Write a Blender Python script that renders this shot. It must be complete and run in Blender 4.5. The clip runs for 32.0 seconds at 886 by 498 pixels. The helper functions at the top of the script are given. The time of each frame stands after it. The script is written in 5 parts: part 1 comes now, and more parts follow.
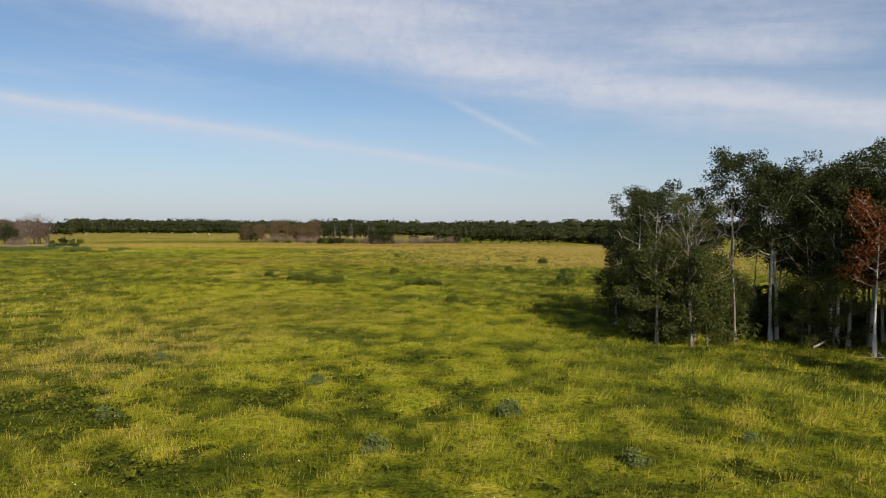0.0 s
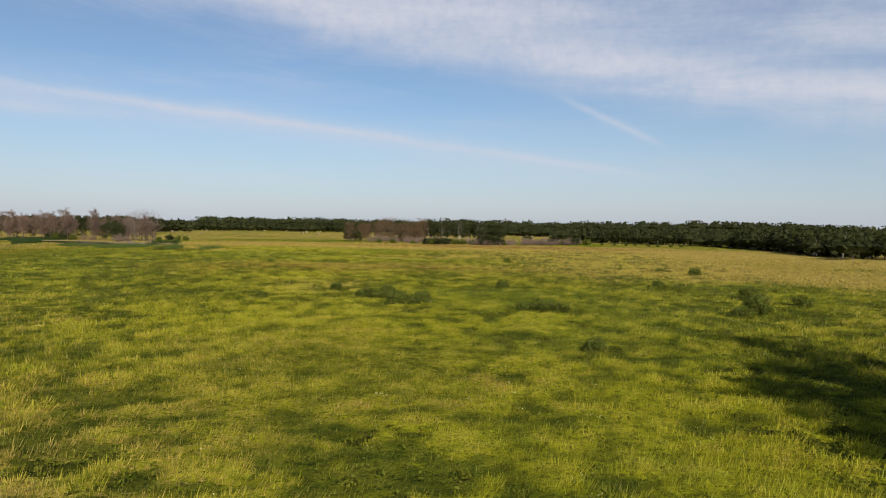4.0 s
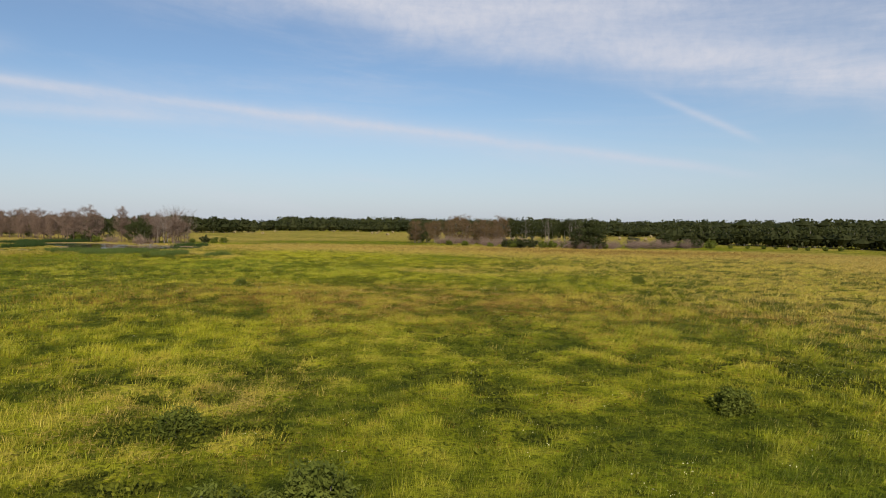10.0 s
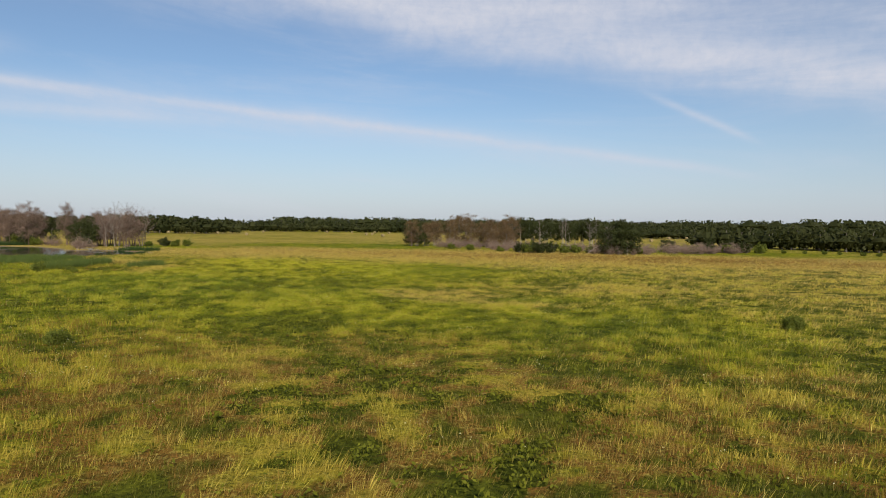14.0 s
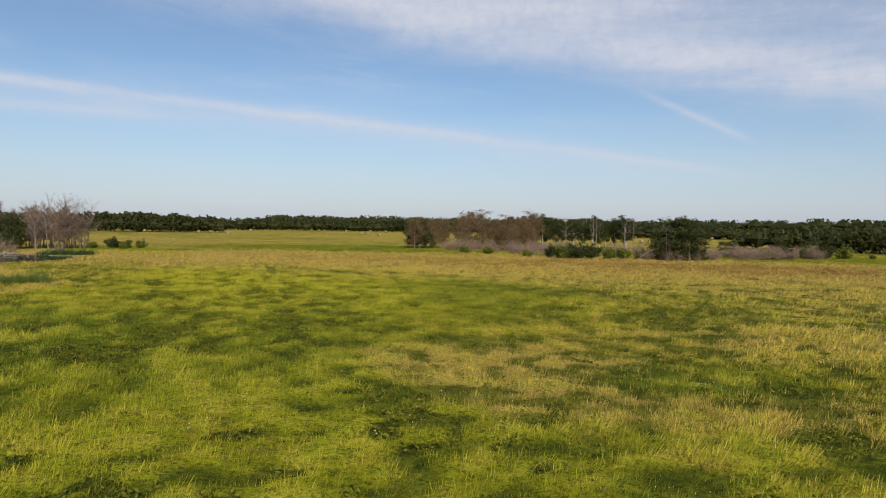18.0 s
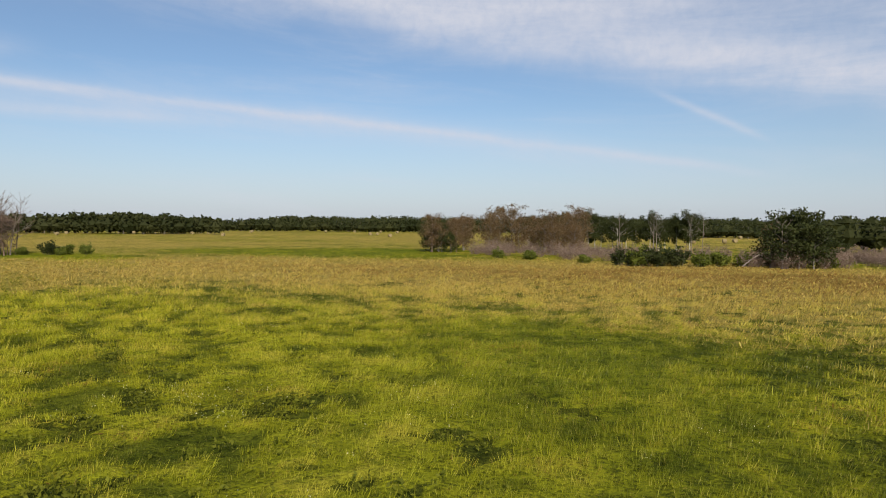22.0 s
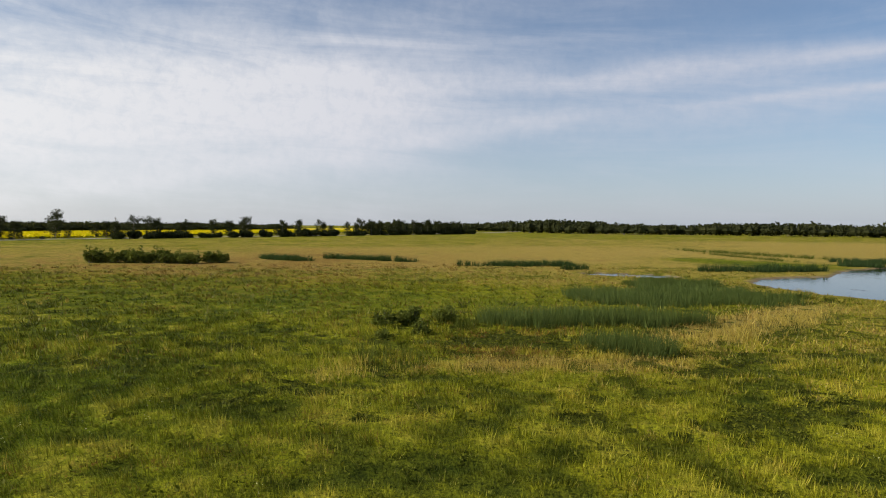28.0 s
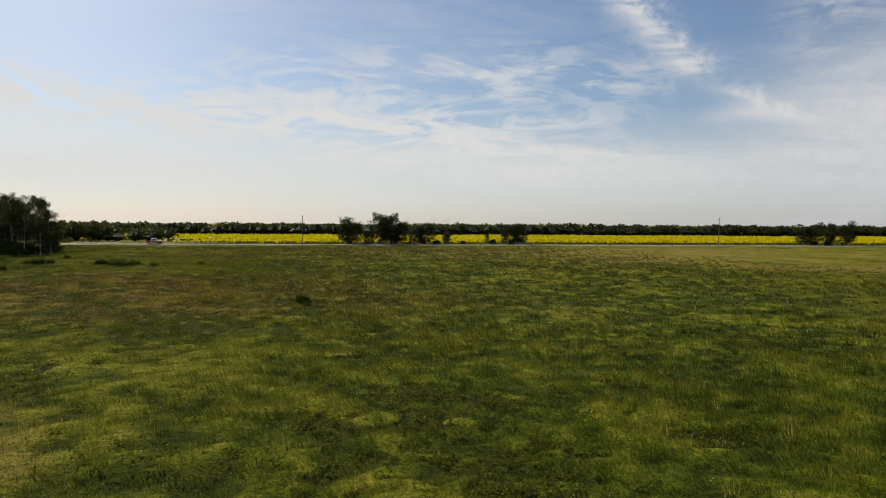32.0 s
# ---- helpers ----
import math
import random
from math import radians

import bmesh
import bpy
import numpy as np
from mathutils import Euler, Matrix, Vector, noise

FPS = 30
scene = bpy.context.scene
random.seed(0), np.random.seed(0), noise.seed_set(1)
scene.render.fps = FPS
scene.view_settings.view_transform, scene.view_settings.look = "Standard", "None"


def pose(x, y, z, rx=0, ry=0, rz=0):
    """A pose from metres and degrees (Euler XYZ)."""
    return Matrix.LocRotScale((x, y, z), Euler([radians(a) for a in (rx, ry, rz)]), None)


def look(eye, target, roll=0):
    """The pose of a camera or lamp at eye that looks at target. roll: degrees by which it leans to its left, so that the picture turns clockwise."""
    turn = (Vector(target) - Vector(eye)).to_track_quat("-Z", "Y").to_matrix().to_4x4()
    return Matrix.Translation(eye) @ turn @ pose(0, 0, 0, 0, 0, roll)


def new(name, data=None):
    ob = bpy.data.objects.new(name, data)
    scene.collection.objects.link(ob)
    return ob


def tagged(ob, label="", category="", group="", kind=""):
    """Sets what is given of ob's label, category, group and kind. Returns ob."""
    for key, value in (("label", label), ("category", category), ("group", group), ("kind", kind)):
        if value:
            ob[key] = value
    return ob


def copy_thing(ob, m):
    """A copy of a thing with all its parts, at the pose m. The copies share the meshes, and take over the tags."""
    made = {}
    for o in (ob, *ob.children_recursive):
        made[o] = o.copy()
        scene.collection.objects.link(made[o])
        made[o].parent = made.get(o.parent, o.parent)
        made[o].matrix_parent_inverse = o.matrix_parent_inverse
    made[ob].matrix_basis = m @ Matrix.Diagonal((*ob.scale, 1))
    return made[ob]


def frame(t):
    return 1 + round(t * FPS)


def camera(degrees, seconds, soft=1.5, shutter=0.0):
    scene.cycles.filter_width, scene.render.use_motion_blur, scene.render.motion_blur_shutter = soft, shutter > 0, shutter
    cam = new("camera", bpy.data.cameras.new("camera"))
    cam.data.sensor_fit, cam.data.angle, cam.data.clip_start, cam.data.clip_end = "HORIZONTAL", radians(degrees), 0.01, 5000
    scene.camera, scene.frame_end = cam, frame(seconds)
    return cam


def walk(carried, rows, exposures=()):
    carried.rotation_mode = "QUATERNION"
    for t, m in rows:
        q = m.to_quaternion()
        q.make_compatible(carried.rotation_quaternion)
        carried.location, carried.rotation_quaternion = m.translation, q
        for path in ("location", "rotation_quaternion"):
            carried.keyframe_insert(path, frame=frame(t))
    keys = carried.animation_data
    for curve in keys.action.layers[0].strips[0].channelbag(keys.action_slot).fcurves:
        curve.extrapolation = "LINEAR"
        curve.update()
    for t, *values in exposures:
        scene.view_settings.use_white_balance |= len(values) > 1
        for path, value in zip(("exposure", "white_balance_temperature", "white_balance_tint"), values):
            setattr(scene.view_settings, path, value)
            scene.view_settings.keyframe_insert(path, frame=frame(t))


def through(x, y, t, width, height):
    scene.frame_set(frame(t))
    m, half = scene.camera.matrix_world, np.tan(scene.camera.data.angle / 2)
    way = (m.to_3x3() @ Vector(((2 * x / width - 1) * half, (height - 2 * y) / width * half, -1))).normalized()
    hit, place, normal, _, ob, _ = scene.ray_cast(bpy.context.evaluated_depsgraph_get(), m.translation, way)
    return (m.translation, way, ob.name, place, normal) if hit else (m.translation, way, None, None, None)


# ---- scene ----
# camera -------------------------------------------------------------------
cam = camera(66.32, 32.0, soft=1.0)
PATH = [
    (0.0, pose(0.00, -0.00, 8.11, 88.13, -0.22, 0.01)),
    (0.5, pose(-0.10, 2.83, 8.10, 88.12, -0.24, 0.22)),
    (1.0, pose(-0.18, 5.85, 8.09, 88.12, -0.27, 1.08)),
    (1.5, pose(-0.25, 9.15, 8.05, 88.13, -0.34, 3.39)),
    (2.0, pose(-0.36, 12.72, 8.00, 88.13, -0.48, 5.91)),
    (2.5, pose(-0.57, 16.49, 7.95, 88.11, -0.64, 7.42)),
    (3.0, pose(-0.88, 20.33, 7.89, 88.09, -0.74, 8.42)),
    (3.5, pose(-1.18, 24.17, 7.84, 88.07, -0.77, 9.54)),
    (5.5, pose(-3.21, 40.41, 8.30, 88.10, -0.77, 8.98)),
    (6.0, pose(-4.00, 44.98, 8.24, 88.07, -0.77, 8.74)),
    (6.5, pose(-4.75, 49.69, 8.15, 88.06, -0.77, 8.56)),
    (7.0, pose(-5.49, 54.46, 8.05, 88.04, -0.77, 8.56)),
    (7.5, pose(-6.28, 59.22, 7.98, 88.02, -0.78, 10.60)),
    (8.0, pose(-7.15, 64.05, 7.93, 88.00, -0.78, 12.74)),
    (8.5, pose(-8.07, 69.00, 7.85, 87.98, -0.74, 14.58)),
    (9.0, pose(-9.07, 73.96, 7.75, 87.97, -0.68, 15.75)),
    (9.5, pose(-10.21, 78.85, 7.66, 87.97, -0.62, 16.41)),
    (10.0, pose(-11.51, 83.67, 7.58, 87.97, -0.57, 16.42)),
    (10.5, pose(-12.87, 88.44, 7.52, 87.98, -0.55, 16.32)),
    (11.0, pose(-14.21, 93.16, 7.47, 87.99, -0.54, 16.36)),
    (11.5, pose(-15.58, 97.86, 7.42, 88.00, -0.56, 16.35)),
    (12.0, pose(-17.03, 102.53, 7.37, 88.00, -0.61, 16.32)),
    (12.5, pose(-18.53, 107.16, 7.31, 88.01, -0.67, 16.35)),
    (13.0, pose(-20.04, 111.68, 7.29, 88.02, -0.70, 16.34)),
    (13.5, pose(-21.53, 116.00, 7.38, 88.03, -0.67, 16.33)),
    (14.0, pose(-23.04, 120.23, 7.58, 88.01, -0.63, 16.33)),
    (14.5, pose(-24.60, 124.49, 7.76, 87.98, -0.62, 16.28)),
    (16.5, pose(-32.52, 142.98, 7.58, 87.96, -0.69, 16.09)),
    (17.0, pose(-34.38, 147.78, 7.48, 87.94, -0.75, 16.03)),
    (17.5, pose(-36.18, 152.54, 7.39, 87.92, -0.77, 16.00)),
    (18.0, pose(-37.92, 157.24, 7.31, 87.92, -0.76, 16.00)),
    (18.5, pose(-39.61, 161.88, 7.25, 87.94, -0.69, 16.05)),
    (19.0, pose(-41.27, 166.46, 7.18, 87.97, -0.58, 16.11)),
    (19.5, pose(-42.95, 170.96, 7.13, 87.98, -0.51, 16.11)),
    (20.0, pose(-44.66, 175.39, 7.10, 87.96, -0.48, 16.14)),
    (20.5, pose(-46.40, 179.98, 7.04, 87.94, -0.48, 16.17)),
    (21.0, pose(-48.19, 184.86, 6.95, 87.93, -0.47, 16.19)),
    (21.5, pose(-50.04, 189.82, 6.85, 87.92, -0.45, 16.19)),
    (22.0, pose(-51.93, 194.70, 6.72, 87.93, -0.38, 16.97)),
    (22.5, pose(-53.74, 199.49, 6.63, 87.95, -0.25, 19.97)),
    (23.0, pose(-55.36, 203.94, 6.62, 87.97, -0.05, 23.74)),
    (23.5, pose(-56.73, 207.74, 6.62, 87.95, 0.14, 31.38)),
    (24.0, pose(-57.93, 210.81, 6.59, 87.93, 0.26, 39.52)),
    (24.5, pose(-58.99, 213.29, 6.57, 87.91, 0.28, 47.52)),
    (26.5, pose(-62.64, 216.13, 7.18, 87.91, -0.20, 79.79)),
    (27.0, pose(-62.60, 216.17, 7.25, 87.95, -0.25, 88.03)),
    (27.5, pose(-62.66, 216.09, 7.31, 87.98, -0.33, 96.07)),
    (28.0, pose(-62.81, 216.04, 7.36, 87.99, -0.39, 104.30)),
    (28.5, pose(-63.00, 216.02, 7.43, 87.99, -0.45, 112.82)),
    (29.0, pose(-63.17, 215.91, 7.50, 87.98, -0.51, 121.21)),
    (29.5, pose(-63.31, 215.78, 7.54, 87.97, -0.52, 130.16)),
    (30.0, pose(-63.46, 215.73, 7.56, 87.96, -0.47, 139.17)),
    (30.5, pose(-63.62, 215.67, 7.56, 87.94, -0.40, 148.25)),
    (31.0, pose(-63.74, 215.53, 7.58, 87.91, -0.34, 157.35)),
    (31.5, pose(-63.78, 215.40, 7.66, 87.89, -0.30, 166.15)),
    (32.0, pose(-63.83, 215.31, 7.75, 87.85, -0.31, 175.31)),
]
walk(cam, PATH, [(0.0, 0.05), (24.0, 0.1), (27.0, 0.05), (29.0, -0.05), (32.0, -0.4)])

# world, sun and exposure -------------------------------------------------
SUN_YAW, SUN_UP = 208.0, 34.0          # where the sun stands: yaw to the left of +y, height
sun_way = Vector((-math.sin(radians(SUN_YAW)) * math.cos(radians(SUN_UP)),
                  math.cos(radians(SUN_YAW)) * math.cos(radians(SUN_UP)), math.sin(radians(SUN_UP))))
sun_data = bpy.data.lights.new("sun", "SUN")
sun_data.energy, sun_data.angle, sun_data.color = 5.0, radians(0.53), (1.0, 0.91, 0.76)
sun = new("sun", sun_data)
sun.matrix_world = look(sun_way * 500, (0, 0, 0))


class N:
    """A number in a node tree, with arithmetic."""

    def __init__(self, tree, socket):
        self.t, self.s = tree, socket

    def op(self, kind, *others, clamp=False):
        n = self.t.nodes.new("ShaderNodeMath")
        n.operation, n.use_clamp = kind, clamp
        for i, o in enumerate((self, *others)):
            if isinstance(o, N):
                self.t.links.new(o.s, n.inputs[i])
            else:
                n.inputs[i].default_value = o
        return N(self.t, n.outputs[0])

    def __add__(self, o): return self.op("ADD", o)
    def __sub__(self, o): return self.op("SUBTRACT", o)
    def __mul__(self, o): return self.op("MULTIPLY", o)
    def __truediv__(self, o): return self.op("DIVIDE", o)
    def clamp(self): return (self * 1.0).op("ADD", 0.0, clamp=True)

    def ramp(self, a, b):
        n = self.t.nodes.new("ShaderNodeMapRange")
        n.interpolation_type = "SMOOTHSTEP"
        self.t.links.new(self.s, n.inputs[0])
        n.inputs[1].default_value, n.inputs[2].default_value = a, b
        return N(self.t, n.outputs[0])

    def bell(self, width):
        """1 where the number is 0, falling off over the width."""
        x = self / width
        return N(self.t, self._exp((x * x) * -1.0))

    def _exp(self, v):
        n = self.t.nodes.new("ShaderNodeMath")
        n.operation = "EXPONENT"
        self.t.links.new(v.s, n.inputs[0])
        return n.outputs[0]


def tex_noise(tree, vector, scale, detail=3.0, rough=0.55, distort=0.0):
    n = tree.nodes.new("ShaderNodeTexNoise")
    n.inputs["Scale"].default_value, n.inputs["Detail"].default_value = scale, detail
    n.inputs["Roughness"].default_value, n.inputs["Distortion"].default_value = rough, distort
    tree.links.new(vector, n.inputs["Vector"])
    return n


def tex_mix(tree, factor, a, b):
    n = tree.nodes.new("ShaderNodeMix")
    n.data_type = "RGBA"
    for sock, v in ((n.inputs[0], factor), (n.inputs[6], a), (n.inputs[7], b)):
        if isinstance(v, N):
            tree.links.new(v.s, sock)
        elif isinstance(v, tuple):
            sock.default_value = (*v, 1.0) if len(v) == 3 else v
        elif isinstance(v, (int, float)):
            sock.default_value = v
        else:
            tree.links.new(v, sock)
    return n.outputs[2]


def build_sky():
    world = bpy.data.worlds.new("sky")
    world.use_nodes = True
    scene.world = world
    t = world.node_tree
    t.nodes.clear()
    out, back = t.nodes.new("ShaderNodeOutputWorld"), t.nodes.new("ShaderNodeBackground")
    t.links.new(back.outputs[0], out.inputs[0])
    sky = t.nodes.new("ShaderNodeTexSky")
    sky.sky_type, sky.sun_disc = "NISHITA", False
    sky.sun_elevation, sky.sun_rotation = radians(SUN_UP), math.atan2(sun_way.x, sun_way.y)
    sky.air_density, sky.dust_density, sky.ozone_density = 1.0, 0.7, 4.0
    co = t.nodes.new("ShaderNodeTexCoord")
    sep = t.nodes.new("ShaderNodeSeparateXYZ")
    t.links.new(co.outputs["Generated"], sep.inputs[0])
    x, y, z = (N(t, sep.outputs[i]) for i in range(3))
    # yaw in degrees to the left of +y, from -90 to 270; height in degrees
    yaw = (y * -1.0).op("ARCTAN2", x * -1.0)
    yaw = yaw * 57.29578 + 90.0
    up = z.op("ARCSINE") * 57.29578
    flat = t.nodes.new("ShaderNodeCombineXYZ")
    t.links.new((yaw * 0.1).s, flat.inputs[0])
    t.links.new((up * 0.1).s, flat.inputs[1])
    # long cirrus fibres, drawn out along the yaw and slanting
    fib = t.nodes.new("ShaderNodeCombineXYZ")
    t.links.new((yaw * 0.035 + up * 0.02).s, fib.inputs[0])
    t.links.new((up * 0.26 - yaw * 0.018).s, fib.inputs[1])
    n1 = N(t, tex_noise(t, fib.outputs[0], 1.3, 6, 0.62, 0.5).outputs[0])
    n2 = N(t, tex_noise(t, flat.outputs[0], 1.1, 5, 0.6, 0.8).outputs[0])
    n3 = N(t, tex_noise(t, flat.outputs[0], 9.0, 5, 0.65, 0.3).outputs[0])
    rag = t.nodes.new("ShaderNodeCombineXYZ")
    t.links.new((yaw * 0.05 + up * 0.05).s, rag.inputs[0])
    t.links.new((up * 0.20 - yaw * 0.02).s, rag.inputs[1])
    n4 = N(t, tex_noise(t, rag.outputs[0], 2.2, 7, 0.6, 1.6).outputs[0])

    def streak(a, b, c, width, lo, hi, edge, amount, wob=0.8, torn=False):
        mid = yaw * b + yaw * yaw * c + a
        off = up - mid + (n2 - 0.5) * wob
        body = off.bell(width) * n4.ramp(0.40, 0.62) if torn else off.bell(width)
        return body * yaw.ramp(lo, lo + edge) * (yaw.ramp(hi - edge, hi) * -1.0 + 1.0) * (n1.ramp(0.2, 0.7) * 0.6 + 0.4) * amount

    parts = [
        streak(5.4, 0.15, -0.0012, 0.36, -12, 90, 12, 0.62),
        streak(5.0, 0.15, -0.0012, 1.2, -8, 90, 20, 0.40),
        streak(10.75, 0.49, 0.0, 0.32, -9.5, 1.0, 3.5, 0.50, 0.25),
        streak(11.9, 0.01, 0.0, 0.75, 46, 95, 10, 0.75, 1.4),
        streak(7.7, 0.01, 0.0, 0.45, 30, 70, 12, 0.40),
        streak(13.6, 0.17, 0.0, 2.0, -60, 34, 14, 0.95, 2.2),
        streak(16.5, 0.10, 0.0, 2.2, -40, 60, 16, 0.75, 3.0),
        streak(21.0, 0.02, 0.0, 4.0, -90, 110, 20, 0.60, 4.0),
        streak(16.0, -0.045, 0.0, 0.8, 70, 125, 14, 0.65, 1.5),
        streak(24.0, -0.16, 0.0, 0.9, 84, 150, 14, 0.60, 1.5),
        streak(22.0, -0.10, 0.0, 6.5, 92, 156, 22, 1.25, 5.0),
        streak(9.0, -0.005, 0.0, 2.8, 100, 156, 16, 0.9, 2.5),
        streak(10.5, 0.0, 0.0, 4.5, 66, 122, 18, 0.55, 4.0),
        streak(-24.0, 0.16, 0.0, 1.5, 168, 240, 16, 1.3, 3.0, True),
        streak(-13.5, 0.115, 0.0, 1.5, 162, 240, 14, 1.3, 3.0, True),
        streak(-3.0, 0.055, 0.0, 0.9, 150, 225, 14, 1.2, 2.6, True),
        streak(13.0, -0.01, 0.0, 3.0, 150, 200, 14, 0.8, 5.0, True),
        streak(4.6, 0.0, 0.0, 2.4, 120, 265, 22, 0.9, 1.5),
        streak(8.5, 0.0, 0.0, 0.6, 146.5, 156, 4, 0.8, 0.8),
        streak(16.0, 0.0, 0.0, 5.0, 132, 152, 8, 0.7, 6.0, True),
        streak(8.2, 0.0, 0.0, 1.2, 155, 218, 12, 1.0, 3.2, True),
    ]
    # a hooked wisp
    low = (up * -1.0 + 14.0).op("MAXIMUM", 0.0)
    hook = yaw - up * 0.88 - 144.8 + low * low * 0.10 + (n3 - 0.5) * 3.4 + (n2 - 0.5) * 4.0
    parts.append(hook.bell(1.4) * up.ramp(6.6, 8.6) * (n4.ramp(0.25, 0.6) * 0.85 + 0.15))
    hook2 = yaw - up * 0.5 - 152.0 + (n3 - 0.5) * 3.0
    parts.append(hook2.bell(1.6) * up.ramp(9.0, 12.0) * n3.ramp(0.3, 0.7) * 0.4)
    cover = n1.ramp(0.42, 0.95) * 0.35 + 0.02
    for p in parts:
        cover = cover + p - cover * p
    cover = cover * (n3.ramp(0.15, 0.7) * 0.25 + 0.80)
    # thin haze low down
    haze = (up.ramp(-1.0, 12.0) * -1.0 + 1.0) * 0.6
    cover = (cover * up.ramp(-0.5, 0.3)).clamp()
    tint = tex_mix(t, yaw.ramp(82, 180), (6.1, 6.25, 7.0), (9.4, 9.35, 9.2))
    hazy = tex_mix(t, yaw.ramp(75, 180), (4.8, 5.35, 6.7), (8.1, 8.2, 8.3))
    col = tex_mix(t, haze, sky.outputs[0], hazy)
    col = tex_mix(t, cover, col, tint)
    t.links.new(col, back.inputs[0])
    back.inputs[1].default_value = 0.100


build_sky()


# materials -------------------------------------------------------------
def material(name):
    m = bpy.data.materials.new(name)
    m.use_nodes = True
    t = m.node_tree
    t.nodes.clear()
    out = t.nodes.new("ShaderNodeOutputMaterial")
    return m, t, out


def world_place(t):
    return t.nodes.new("ShaderNodeNewGeometry").outputs["Position"]


def leafy(name, dark, light, through=0.35, tint=(1.0, 1.0, 0.55), scale=0.9, rough=0.6, gloss=0.08):
    """Foliage: colour varies leaf by leaf and in patches; some light comes through."""
    m, t, out = material(name)
    geo = t.nodes.new("ShaderNodeNewGeometry")
    info = t.nodes.new("ShaderNodeObjectInfo")
    patch = N(t, tex_noise(t, geo.outputs["Position"], scale, 2).outputs[0]).ramp(0.3, 0.7)
    mixv = (patch * 0.45 + N(t, geo.outputs["Random Per Island"]) * 0.4 + N(t, info.outputs["Random"]) * 0.15)
    col = tex_mix(t, mixv, dark, light)
    p = t.nodes.new("ShaderNodeBsdfPrincipled")
    p.inputs["Roughness"].default_value = rough
    p.inputs["Specular IOR Level"].default_value = gloss
    t.links.new(col, p.inputs["Base Color"])
    tr = t.nodes.new("ShaderNodeBsdfTranslucent")
    t.links.new(tex_mix(t, 0.6, col, tuple(min(1, c * k * 1.6) for c, k in zip(light, tint))), tr.inputs[0])
    mx = t.nodes.new("ShaderNodeMixShader")
    mx.inputs[0].default_value = through
    t.links.new(p.outputs[0], mx.inputs[1])
    t.links.new(tr.outputs[0], mx.inputs[2])
    t.links.new(mx.outputs[0], out.inputs[0])
    return m


def solid(name, a, b, scale=3.0, rough=0.8, metal=0.0, bump=0.3, stretch=(1, 1, 1), local=True, detail=5):
    """Two colours mixed by noise, with fine relief."""
    m, t, out = material(name)
    co = t.nodes.new("ShaderNodeTexCoord")
    mp = t.nodes.new("ShaderNodeMapping")
    mp.inputs["Scale"].default_value = stretch
    t.links.new(co.outputs["Object"] if local else world_place(t), mp.inputs[0])
    n = tex_noise(t, mp.outputs[0], scale, detail)
    n_fine = tex_noise(t, mp.outputs[0], scale * 7, 3)
    v = N(t, n.outputs[0]).ramp(0.3, 0.7) * 0.75 + N(t, n_fine.outputs[0]) * 0.25
    p = t.nodes.new("ShaderNodeBsdfPrincipled")
    t.links.new(tex_mix(t, v, a, b), p.inputs["Base Color"])
    p.inputs["Roughness"].default_value, p.inputs["Metallic"].default_value = rough, metal
    if bump:
        bp = t.nodes.new("ShaderNodeBump")
        bp.inputs["Strength"].default_value, bp.inputs["Distance"].default_value = bump, 0.03
        t.links.new(n_fine.outputs[0], bp.inputs["Height"])
        t.links.new(bp.outputs[0], p.inputs["Normal"])
    t.links.new(p.outputs[0], out.inputs[0])
    return m


